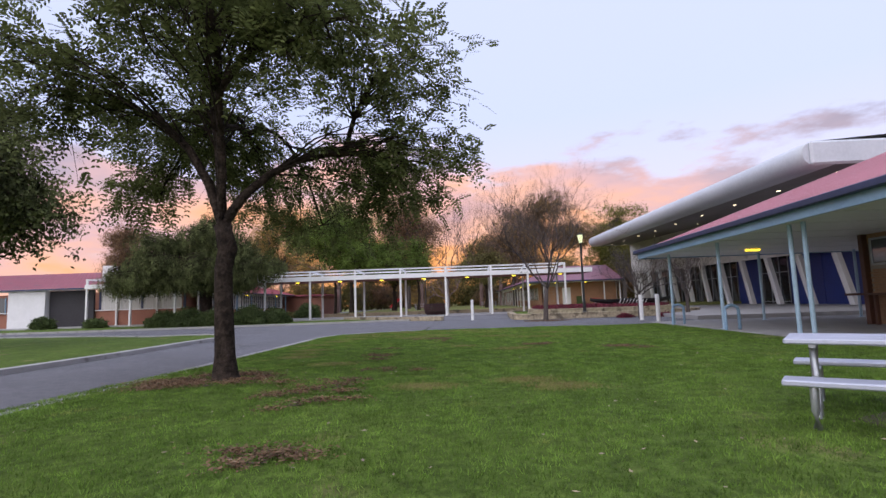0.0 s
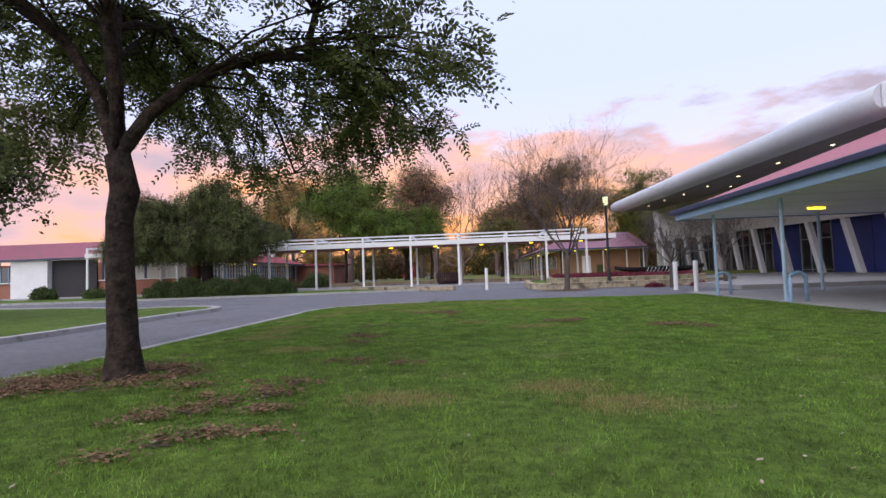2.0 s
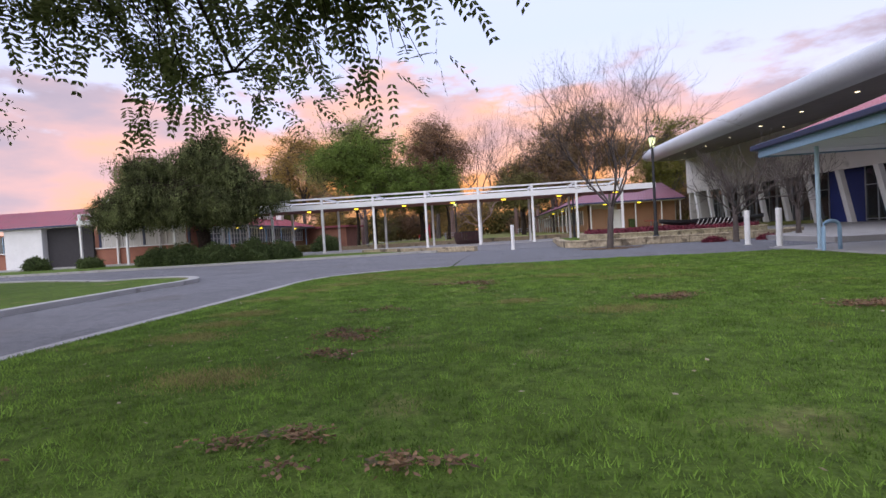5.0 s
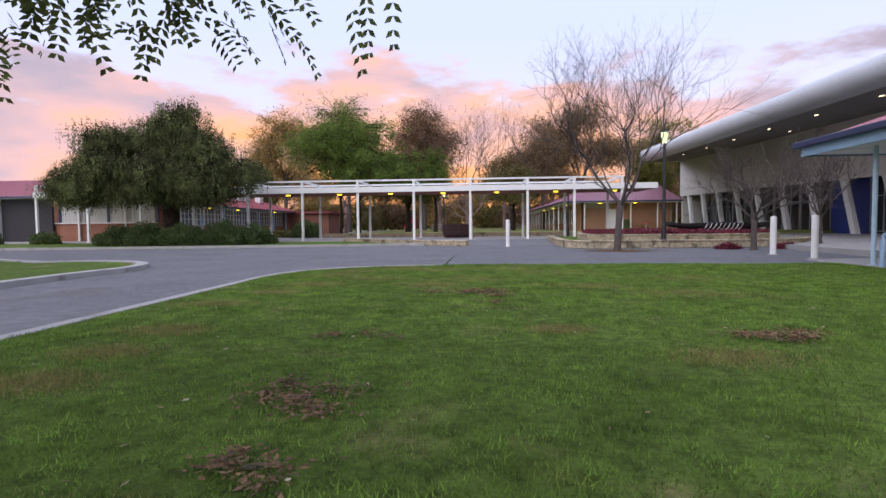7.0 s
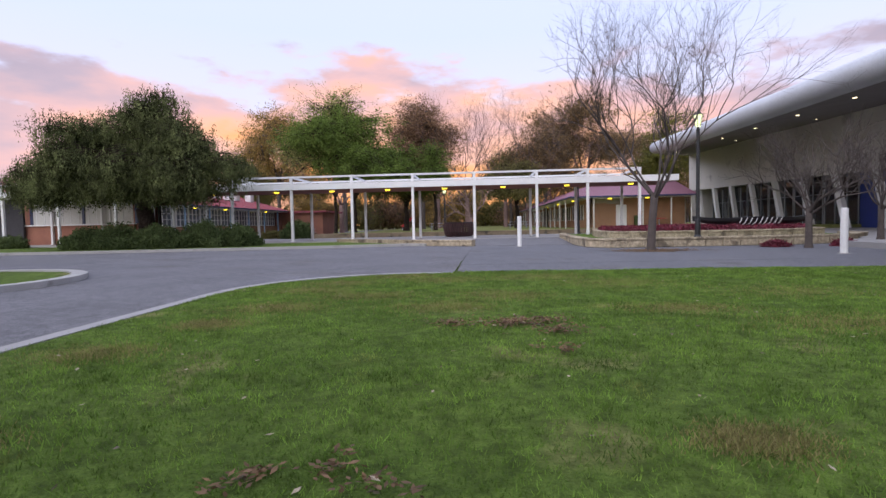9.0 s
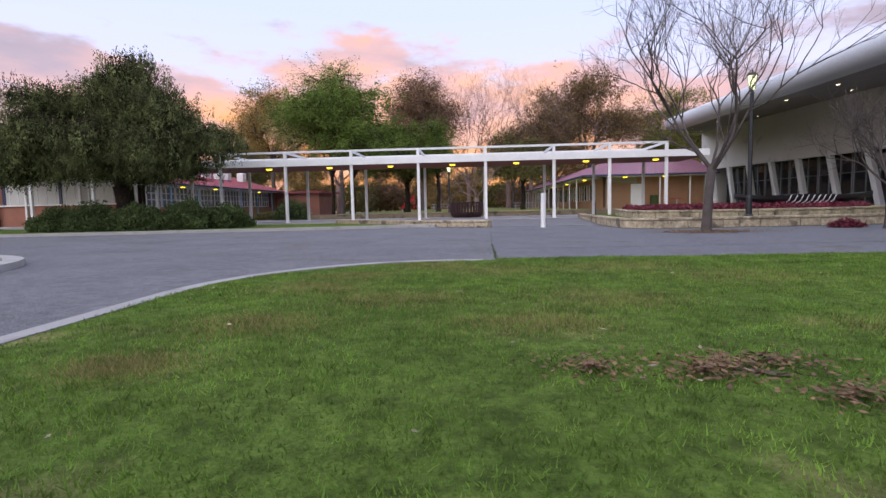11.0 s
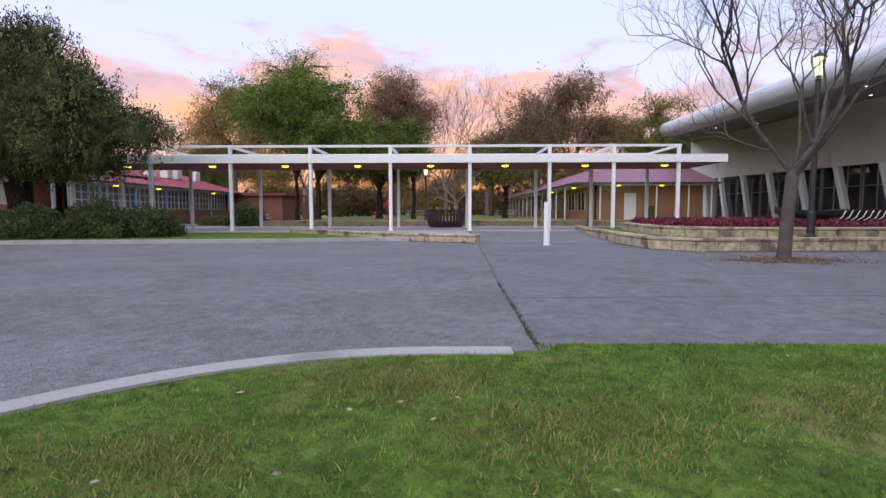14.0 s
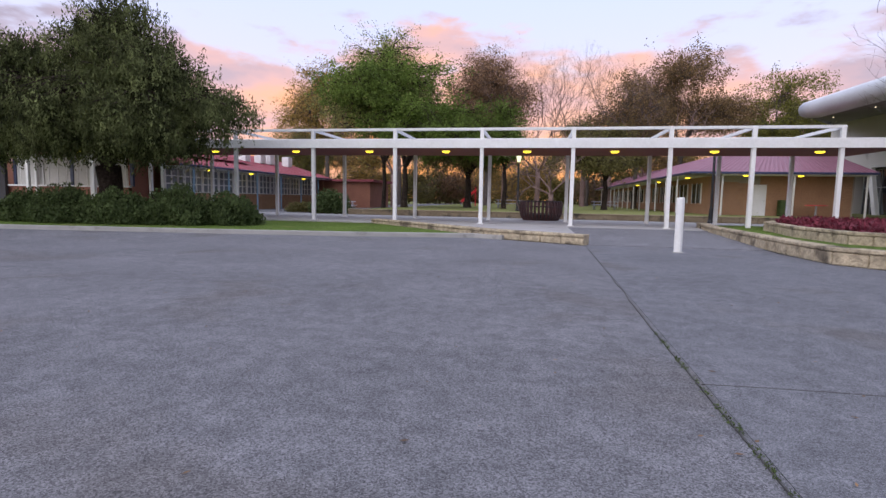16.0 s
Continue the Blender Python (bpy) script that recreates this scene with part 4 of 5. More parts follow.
def build_brick_block():
    g = thing("brick_classroom_block", "tan brick classroom block with faded red roof and verandas", "building", (0.6, 0.3, -0.37))
    f, yf = 0.82, 58.0
    bm = bmesh.new()
    corrugated(bm, (5.6, yf - 1.8, 3.62), (16.3, yf - 1.8, 3.62), (16.3, yf + 5, 5.6), (10.6, yf + 5, 5.6), 0.3, 0.035)
    corrugated(bm, (5.6, 112, 3.62), (5.6, yf - 1.8, 3.62), (10.6, yf + 5, 5.6), (10.6, 112, 5.6), 0.5, 0.035)
    part("roof", bm, M_ROOF_PURPLE, g, "faded red ribbed metal roof")
    part("gutter", boxed((10.95, yf - 1.86, 3.56), (10.8, 0.12, 0.14), 0, 0.02), M_NAVY, g)
    part("gutter", boxed((5.54, 84, 3.56), (0.12, 56, 0.14), 0, 0.02), M_NAVY, g)
    part("soffit", boxed((10.95, yf - 0.9, 3.47), (10.6, 1.8, 0.03)), M_SOFFIT, g)
    part("soffit", boxed((6.7, 84, 3.47), (2.1, 55, 0.03)), M_SOFFIT, g)
    wall = part("wall", boxed((11.8, yf + 0.12, 2.15), (8.4, 0.24, 2.66)), M_MORTAR, g, "tan brick wall")
    brick_face(wall, (7.7, yf, 0), (1, 0), 2.6, f + 0.02, 3.4, M_BRICK, (0, -1), 300)
    part("brickwork", boxed((13.15, yf - 0.004, 2.15), (5.5, 0.02, 2.64)), M_BRICK, g)
    part("wall", boxed((7.65, 85, 2.15), (0.24, 54, 2.66)), M_BRICK, g)
    dr = part("door", boxed((10.35, yf - 0.03, f + 1.03), (0.92, 0.06, 2.06), 0, 0.005), M_WHITE, g, "plain white door")
    part("handle", boxed((10.68, yf - 0.08, f + 1.0), (0.12, 0.03, 0.03)), M_GALV, dr)
    part("wall", boxed((15.85, yf + 3.2, 2.15), (0.24, 5.8, 2.66)), M_BRICK, g)
    for x in (7.6, 11.8, 14.2, 15.9):
        part("veranda_post", lathe(bmesh.new(), [(0.06, f), (0.06, 3.47)], (x, yf - 1.5, 0), 10), M_PANEL, g)
    for i in range(14):
        part("veranda_post", lathe(bmesh.new(), [(0.06, f), (0.06, 3.47)], (5.75, yf + 2 + i * 3.4, 0), 10), M_PANEL, g)
        if i < 13:
            w = part("window", boxed((7.5, yf + 3.5 + i * 3.4, 2.3), (0.06, 2.2, 1.4)), M_GLASS, g)
            for dy in (-1.1, 0, 1.1):
                part("frame", boxed((7.48, yf + 3.5 + i * 3.4 + dy, 2.3), (0.08, 0.07, 1.5)), M_WHITE, w)


build_brick_block()
for p in ((9.6, 56.9, 3.08), (12.8, 56.9, 3.08), (7.2, 61, 3.08), (7.2, 70, 3.08), (7.2, 80, 3.08), (-25.2, 52, 2.895), (-25.2, 57, 2.895), (-25.2, 66, 2.895)):
    copy_thing(lamp0, Matrix.Translation(p))


# ---- trees ----
def leaf_quads(rng, pts, length, width, droop=0.3, face=None):
    """Diamond leaves at pts, of random turn or lying roughly across the direction face."""
    n = len(pts)
    d = rng.normal(size=(n, 3))
    d[:, 2] -= droop * 2
    d /= np.linalg.norm(d, axis=1, keepdims=True)
    s = np.cross(d, rng.normal(size=(n, 3)) if face is None else face + rng.normal(size=(n, 3)) * 0.45)
    s /= np.linalg.norm(s, axis=1, keepdims=True) + 1e-9
    L = length * rng.uniform(0.6, 1.3, (n, 1))
    W = width * rng.uniform(0.7, 1.2, (n, 1))
    return np.stack([pts, pts + d * L * 0.45 + s * W, pts + d * L, pts + d * L * 0.45 - s * W], axis=1)


def compound(rng, org, out, length=0.36, pairs=6, leaflet=0.11, wide=0.022):
    """Feathery leaves: pairs of leaflets along a drooping stalk."""
    n = len(org)
    d = out + rng.normal(size=(n, 3)) * 0.75
    d[:, 2] -= 0.10
    d /= np.linalg.norm(d, axis=1, keepdims=True)
    side = np.cross(d, np.array([0, 0, 1.0]) + rng.normal(size=(n, 3)) * 0.4)
    side /= np.linalg.norm(side, axis=1, keepdims=True) + 1e-9
    L = length * rng.uniform(0.7, 1.25, (n, 1))
    quads = []
    for k in range(pairs):
        t = (k + 1) / pairs
        p = org + d * L * t + np.array([0, 0, -1.0]) * (L * 0.28 * t * t)
        size = leaflet * (1.0 - 0.35 * abs(t - 0.45) * 1.6)
        for sg in (-1, 1):
            v = side * sg * 0.85 + d * 0.5 + rng.normal(size=(n, 3)) * 0.12
            v[:, 2] -= 0.18
            v /= np.linalg.norm(v, axis=1, keepdims=True)
            w = np.cross(v, np.cross(side, d)) * 1.0
            w /= np.linalg.norm(w, axis=1, keepdims=True) + 1e-9
            quads.append(np.stack([p, p + v * size * 0.45 + w * wide, p + v * size, p + v * size * 0.45 - w * wide], axis=1))
    return np.concatenate(quads)


def curve_pts(a, b, n, sag, rng):
    a, b = np.array(a, float), np.array(b, float)
    out = []
    wob = rng.normal(size=3) * 0.06 * np.linalg.norm(b - a)
    for i in range(n + 1):
        t = i / n
        p = a + (b - a) * t + wob * math.sin(math.pi * t) + np.array([0, 0, sag]) * math.sin(math.pi * t)
        out.append(tuple(p))
    return out


def crown_tree(name, label, place, trunk, lobes, twigs, rng, bark, leafmat, leaves, lsize, spread=0.5, strand=0.0, tw_r=0.022, feathery=False, droop=0.3, limb_r=0.5, mains=5):
    """trunk: list of (x, y, z, radius); lobes: (x, y, z, rx, ry, rz) about the base; leaves gather on twigs inside the lobes."""
    g = thing(name, label, "tree", place)
    v, f = [], []
    tube_into(v, f, [p[:3] for p in trunk], [p[3] for p in trunk], 12)
    raw_object("trunk", v, f, bark, g, True)
    fork = np.array(trunk[-1][:3])
    fr = trunk[-1][3]
    v, f = [], []
    tips, outs, faces = [], [], []
    total = sum(l[3] * l[4] + l[5] * l[4] for l in lobes)
    made = []
    for l in lobes:
        c, r = np.array(l[:3]), np.array(l[3:])
        start, scale = fork, 1.0
        if len(made) >= mains:
            near = min(made, key=lambda m: np.linalg.norm(np.array(m[3]) - c))
            start, scale = np.array(near[3]), 0.55
        dist = np.linalg.norm(c - start)
        ctrl = start + (c - start) * np.array([0.28, 0.28, 0.28]) + np.array([0, 0, 0.42 * dist]) + rng.normal(size=3) * 0.08 * dist
        limb = [tuple(start * (1 - t) ** 2 + ctrl * 2 * t * (1 - t) + c * t * t) for t in np.linspace(0, 1, 7)]
        tube_into(v, f, limb, [fr * limb_r * scale * (1 - 0.85 * i / 6) + tw_r for i in range(7)], 7)
        made.append(limb)
        n = max(3, int(twigs * (l[3] * l[4] + l[5] * l[4]) / total))
        for _ in range(n):
            d = rng.normal(size=3)
            d /= np.linalg.norm(d)
            p = c + d * r * rng.uniform(0.35, 1.0) ** 0.5
            s = np.array(limb[rng.integers(2, 7)])
            tw = curve_pts(s, p, 3, 0.12 * np.linalg.norm(p - s), rng)
            tube_into(v, f, tw, [tw_r * 1.5, tw_r * 1.1, tw_r * 0.8, tw_r * 0.35], 4)
            o = (p - s) / (np.linalg.norm(p - s) + 1e-6)
            for q in tw[1:]:
                tips.append(q)
                outs.append(o)
                faces.append((np.array(q) - c) / r)
            for _ in range(2):
                e = p + rng.normal(size=3) * r * 0.22
                tube_into(v, f, [tw[2], tuple(e)], [tw_r * 0.6, tw_r * 0.25], 3)
                tips.append(tuple(e))
                outs.append(o)
                faces.append((e - c) / r)
    raw_object("limb_system", v, f, bark, g, True)
    tips, outs = np.array(tips), np.array(outs)
    idx = rng.integers(0, len(tips), leaves)
    pts = tips[idx] + rng.normal(size=(leaves, 3)) * spread
    if strand:
        off = rng.normal(size=(len(tips), 7, 3)) * 0.18
        lens = rng.uniform(0.35, 1.0, (len(tips), 7)) * strand
        k = rng.integers(0, 7, leaves)
        s = rng.random(leaves)
        pts = tips[idx] + off[idx, k] + rng.normal(size=(leaves, 3)) * 0.05
        pts[:, 2] -= s * lens[idx, k]
    if feathery:
        keep = (pts[:, 2] > 2.95) | (pts[:, 1] > 3.3)
        pts, idx = pts[keep], idx[keep]
        q = compound(rng, pts, outs[idx])
    else:
        fc = np.array(faces)[idx]
        fc = fc / (np.linalg.norm(fc, axis=1, keepdims=True) + 1e-6) + np.array([0, 0, 0.35])
        q = leaf_quads(rng, pts, lsize, lsize * (0.2 if strand > 1 else 0.32), droop, fc)
    soup("crown", q, leafmat, g)["label"] = "crown of many small leaves"
    return g


R = np.random.default_rng
crown_tree("lawn_tree", "dark-barked tree with feathery pinnate leaves on the lawn", (-4.335, 7.70, 0.10),
           [(0.02, 0, -0.10, 0.30), (0.0, 0, 0.08, 0.20), (-0.01, 0, 0.4, 0.155), (-0.04, 0, 1.2, 0.140), (-0.06, 0.02, 1.75, 0.135), (0.0, 0.03, 2.05, 0.150), (-0.10, 0.05, 2.45, 0.135)],
           [(-2.7, -0.3, 4.6, 1.5, 1.6, 1.0), (-1.3, 1.8, 5.0, 1.6, 1.6, 1.3), (0.3, -1.3, 5.6, 1.7, 1.6, 1.4),
            (2.7, 1.2, 3.7, 1.4, 1.2, 0.8), (2.2, 2.6, 3.6, 1.3, 1.3, 0.7), (-0.6, 3.3, 3.9, 1.6, 1.2, 0.8), (-0.6, 0.3, 6.6, 2.2, 2.0, 1.3), (2.0, -1.2, 4.8, 1.2, 1.2, 0.8),
            (-2.4, 3.0, 4.7, 1.5, 1.2, 0.9), (2.4, 0.8, 5.2, 1.5, 1.4, 1.0), (0.3, 4.45, 3.1, 1.5, 0.6, 0.5), (2.1, 3.4, 3.1, 0.9, 0.6, 0.5), (-2.6, 2.3, 3.4, 1.0, 0.9, 0.5)],
           360, R(11), M_BARK, M_LEAF, 6900, 0.3, 0.13, feathery=True, limb_r=0.55, tw_r=0.013, mains=4)
crown_tree("weeping_tree", "broad dark green weeping tree behind a hedge", (-20.7, 38.9, 0.1),
           [(0, 0, -0.1, 0.62), (0, 0, 0.4, 0.46), (0.1, 0, 1.3, 0.42), (0, 0, 2.2, 0.45)],
           [(-5.0, 0, 5.0, 1.9, 2.0, 1.1), (-3.1, -0.8, 6.3, 1.8, 2.0, 1.1), (-0.9, 0.4, 6.9, 1.7, 2.0, 1.2), (1.2, 0, 7.6, 1.7, 1.9, 1.3), (3.0, -0.4, 6.0, 1.6, 1.9, 1.1), (4.7, 0.2, 4.5, 1.5, 1.7, 0.8),
            (0.2, -2.2, 4.6, 1.9, 1.3, 0.9), (-6.9, 0.3, 4.0, 1.4, 1.6, 0.8), (2.7, -2.0, 4.1, 1.7, 1.2, 0.8), (-2.5, -2.3, 4.6, 1.6, 1.2, 0.8), (-4.8, -1.8, 3.7, 1.5, 1.2, 0.6), (0, 2.0, 5.5, 3.0, 1.6, 1.2), (1.6, -1.3, 5.8, 1.4, 1.2, 0.8),
            (-3.0, -0.5, 3.6, 2.4, 1.9, 0.4), (2.4, -0.3, 3.5, 2.4, 1.8, 0.4), (-6.0, 0.2, 3.5, 1.5, 1.5, 0.4), (0.0, -1.8, 3.6, 2.2, 1.2, 0.4), (0.0, 1.6, 3.6, 3.0, 1.2, 0.4)],
           820, R(21), M_BARK, M_PEPPER, 270000, 0.13, strand=1.05, droop=1.2, tw_r=0.025, mains=6)
crown_tree("island_tree", "large dark green tree on the traffic island", (-21.4, 17.8, 0.08),
           [(0, 0, -0.1, 0.5), (0, 0, 0.5, 0.36), (0, 0, 2.6, 0.32)],
           [(0, 0, 6.5, 3.4, 3.4, 2.6), (2.2, 1.6, 5.4, 2.6, 2.6, 1.9), (2.6, -1.2, 6.6, 2.4, 2.6, 2.2), (-2, 0, 6.2, 2.8, 2.8, 2.2), (1.0, 1.0, 8.8, 2.4, 2.4, 1.6)],
           800, R(31), M_BARK, M_PEPPER, 80000, 0.18, 0.2)

# tree belt behind the walkway: base, trunk height, lobes' scale, leaf kind
GL = "tall tree of the belt behind the covered walkway, "


def belt_tree(label, place, th, tr, w, h, seed, mat, leaves, lsize, spread, bark=M_BARK_GREY, nl=11, low=0.0):
    rng = R(seed)
    w *= 1.18
    lobes = []
    for i in range(nl):
        a = 2 * math.pi * i / nl + rng.uniform(-0.4, 0.4)
        rad = w * rng.uniform(0.2, 0.68)
        z = th + (h - th) * rng.uniform(0.22 + low, 0.72)
        lobes.append((rad * math.cos(a), rad * math.sin(a), z, w * rng.uniform(0.26, 0.44), w * rng.uniform(0.26, 0.44), (h - th) * rng.uniform(0.12, 0.24)))
    lobes.append((0, 0, h - (h - th) * 0.22, w * 0.5, w * 0.5, (h - th) * 0.22))
    return crown_tree("tree", label, place, [(0, 0, -0.1, tr * 1.4), (0, 0, 0.5, tr), (0.1, 0, th * 0.6, tr * 0.85), (0, 0.1, th, tr * 0.8)], lobes, 420, rng, bark, mat, int(leaves * 2.7), lsize * 0.55, spread * 0.42, tw_r=0.026)


Z = 0.43
M_RUSTOLIVE = material("russet_olive_leaves", (0.27, 0.18, 0.085), 0.8, (0.15, 0.10, 0.055), 2, 0.3, 0, island=True, trans=0.5, spec=0.12)
M_YELLOWGREEN = material("yellow_green_leaves", (0.24, 0.23, 0.055), 0.8, (0.13, 0.13, 0.034), 2, 0.3, 0, island=True, trans=0.5, spec=0.12)
belt_tree("spreading fresh green tree with a dark trunk", (-14.4, 62, Z), 3.2, 0.26, 7.4, 12.4, 41, M_GREEN, 21000, 0.36, 0.5, M_BARK)
belt_tree("low dark green tree on the terrace", (-9.8, 67, Z), 2.6, 0.3, 4.6, 9.0, 42, M_OLIVE, 9000, 0.36, 0.55, M_BARK)
belt_tree("small fresh green tree on the terrace", (-6.4, 65, Z), 3.2, 0.2, 2.6, 9.2, 43, M_GREEN, 5000, 0.34, 0.5, M_BARK)
belt_tree("tall brownish tree with thin foliage", (-10.0, 86, Z), 6.0, 0.35, 7.0, 19.6, 44, M_AUTUMN, 12000, 0.40, 0.7)
# both gums get their sunset glow from the leaf colour
belt_tree("tall open gum tree with sunset glow put into its leaf colour", (-34.0, 92, 0.1), 7.0, 0.35, 8.4, 20.6, 45, M_GUM, 11000, 0.42, 0.7)
belt_tree("second tall open gum tree, leaves coloured as if sunset lit", (-24.5, 97, 0.1), 7.0, 0.4, 6.0, 22.0, 46, M_GUM, 7000, 0.42, 0.7)
belt_tree("large rusty brown tree", (15.5, 96, Z), 6.0, 0.45, 9.4, 21.6, 47, M_RUSTOLIVE, 16000, 0.46, 0.8)
belt_tree("rounded yellow-green tree behind the brick block", (31.5, 104, Z), 5.0, 0.45, 10.0, 20.0, 48, M_YELLOWGREEN, 15000, 0.5, 0.8)
belt_tree("dark green tree over the terrace", (2.4, 69, Z), 2.6, 0.24, 4.0, 7.6, 49, M_OLIVE, 8000, 0.34, 0.5, M_BARK)
belt_tree("thin feathery yellow-green tree beside the path", (-17.4, 66, 0.15), 4.0, 0.2, 6.6, 16.2, 53, M_FEATHER, 9000, 0.30, 0.6, M_BARK)
belt_tree("thin olive brown tree behind the terrace", (7.6, 84, Z), 4.0, 0.3, 6.6, 14.0, 54, M_RUSTOLIVE, 5500, 0.40, 0.7)
belt_tree("dull green tree beyond the brick block", (4.0, 104, Z), 4.0, 0.3, 6.5, 14.0, 50, M_OLIVE, 8000, 0.44, 0.7)
belt_tree("rounded rusty green tree behind the classroom roof", (-54, 80, 0.1), 4.0, 0.4, 5.5, 16.0, 51, M_AUTUMN, 10000, 0.46, 0.7)
belt_tree("distant dull green tree", (-47, 112, 0.1), 4.0, 0.4, 8.0, 15.5, 52, M_OLIVE, 8000, 0.5, 0.8)
for i in range(13):
    x = -52 + i * 8.6
    # every third tree takes the gum leaves with the glow painted in
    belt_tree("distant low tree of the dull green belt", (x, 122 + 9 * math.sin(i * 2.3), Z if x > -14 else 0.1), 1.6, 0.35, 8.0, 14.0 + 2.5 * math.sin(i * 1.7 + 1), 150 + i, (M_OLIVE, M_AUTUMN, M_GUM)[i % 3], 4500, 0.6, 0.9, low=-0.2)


def build_far_scrub():
    rng = R(59)
    n = 26000
    x, y = rng.uniform(-62, 48, n), rng.uniform(124, 134, n)
    top = 5.0 + 2.5 * np.array([noise.noise(Vector((a * 0.16, b * 0.2, 2))) for a, b in zip(x, y)])
    p = np.column_stack([x, y, 0.5 + rng.random(n) * top])
    tagged(soup("far_scrub", leaf_quads(rng, p, 0.75, 0.22, 0.2), M_OLIVE), "dull green scrub closing the far side of the grounds", "scrub", kind="stuff")


build_far_scrub()


def bare_tree(label, place, h, tr, seed, levels, splits, up, mat, lean=(0, 0), trunk_h=0.25, name="bare_tree", main=4):
    """Leafless tree: recursive forks, ever thinner."""
    rng = R(seed)
    g = thing(name, label, "tree", place)
    v, f = [], []
    th = h * trunk_h
    tube_into(v, f, [(0, 0, -0.06), (0, 0, 0.12), (lean[0] * 0.4, lean[1] * 0.4, th * 0.55), (lean[0], lean[1], th)], [tr * 1.5, tr * 1.08, tr * 0.95, tr * 0.95], 12)
    raw_object("trunk", v, f, mat, g, True)
    v, f = [], []

    def grow(p, d, ln, r, lev):
        n = 3
        pts, dd = [p], d.copy()
        for _ in range(n):
            dd = dd + rng.normal(size=3) * 0.16
            dd[2] += up * 0.10
            dd /= np.linalg.norm(dd)
            pts.append(pts[-1] + dd * ln / n)
        tube_into(v, f, [tuple(q) for q in pts], [r, r * 0.88, r * 0.76, r * 0.6], 7 if lev > 3 else (4 if lev > 1 else 3))
        if lev <= 0:
            return
        for k in range(splits + (1 if rng.random() < (0.78 if levels > 5 and h < 9 else 0.4) else 0)):
            s = pts[3] if k < 2 else pts[rng.integers(1, 3)]
            e = rng.normal(size=3)
            e -= dd * e.dot(dd)
            e /= np.linalg.norm(e) + 1e-9
            a = rng.uniform(0.35, 0.85)
            nd = dd * math.cos(a) + e * math.sin(a)
            nd[2] += up * 0.22
            nd /= np.linalg.norm(nd)
            grow(s, nd, ln * rng.uniform(0.62, 0.9), r * rng.uniform(0.52, 0.68), lev - 1)

    for k in range(main):
        a = 2 * math.pi * k / main + rng.uniform(-0.3, 0.3)
        t = rng.uniform(0.45, 0.95)
        d = np.array([math.cos(a) * math.sin(t), math.sin(a) * math.sin(t), math.cos(t)])
        grow(np.array([lean[0], lean[1], th - 0.05 * k]), d, h * (0.25 if splits < 3 else 0.215), tr * rng.uniform(0.30, 0.44), levels)
    raw_object("branch_system", v, f, mat, g, True)["label"] = "leafless forking branches"
    return g


bare_tree("leafless grey-barked tree beside the garden wall", (3.95, 29.1, 0.012), 7.8, 0.13, 61, 6, 2, 0.75, M_BARK_GREY, (0.12, 0), trunk_h=0.25, main=6)
bare_tree("small leafless tree in the forecourt", (9.35, 29.5, 0.008), 5.4, 0.11, 62, 4, 3, 0.7, M_BARK_GREY, main=6)
bare_tree("small leafless tree beside the hall", (12.5, 30.6, 0.19), 5.0, 0.10, 67, 4, 3, 0.7, M_BARK_GREY, main=6)
bare_tree("leafless tree on the terrace beyond the walkway", (-2.6, 59, Z), 6.5, 0.2, 63, 5, 2, 0.3, M_TWIG, trunk_h=0.2)
for p, h, s in (((-3.6, 93, Z), 19.0, 64), ((2.6, 95, Z), 20.0, 65), ((-8.0, 90, Z), 18.5, 66), ((6.4, 97, Z), 19.0, 70)):
    bare_tree("tall leafless tree against the sunset", p, h, 0.34, s, 6, 2, 0.8, M_TWIG)
for p, h, s in (((-20.5, 80, 0.1), 15.5, 68), ((8.5, 84, Z), 14.0, 69)):
    bare_tree("tall leafless tree against the sunset", p, h, 0.3, s, 5, 2, 0.8, M_TWIG)


# ---- hedges and bushes ----
def bush(name, label, place, size, n, mat, seed, leaf=0.14, spiky=0.0):
    rng = R(seed)
    g = thing(name, label, "bush", place)
    d = rng.normal(size=(n, 3))
    d /= np.linalg.norm(d, axis=1, keepdims=True)
    r = rng.uniform(0.25, 1.0, (n, 1)) ** 0.45
    lump = 0.82 + 0.30 * np.array([noise.noise(Vector((q[0] * 2.2 + seed, q[1] * 2.2, q[2] * 2.2))) for q in d])[:, None]
    pts = d * r * lump * np.array(size)
    pts[:, 2] = np.abs(pts[:, 2])
    q = leaf_quads(rng, pts, leaf, leaf * 0.3, -spiky)
    q[:, :, 2] = np.maximum(q[:, :, 2], 0.01)
    soup("foliage", q, mat, g)
    v, f = [], []
    for _ in range(14):
        a, t = rng.uniform(0, 6.28), rng.uniform(0.2, 0.7)
        tube_into(v, f, [(0, 0, 0), (size[0] * t * math.cos(a), size[1] * t * math.sin(a), size[2] * 0.7)], [0.03, 0.01], 4)
    raw_object("stems", v, f, M_BARK, g)
    return g


HEDGE = [((-23.2, 37.5, 0.1), (1.6, 1.2, 1.3)), ((-21.2, 37.4, 0.1), (1.8, 1.3, 1.5)), ((-19.0, 37.5, 0.1), (1.8, 1.3, 1.4)), ((-16.8, 37.9, 0.1), (1.7, 1.3, 1.6)), ((-15.0, 38.5, 0.1), (1.3, 1.1, 1.3))]
for i, (p, s) in enumerate(HEDGE):
    bush("hedge_bush", "dense dark green hedge bush below the weeping tree", p, s, 12000, M_HEDGE, 71 + i, 0.12, 0.6)
bush("bush", "round dark green bush beyond the walkway", (-16.6, 51.9, 0.15), (1.7, 1.4, 1.7), 4200, M_HEDGE, 81, 0.18, 0.2)
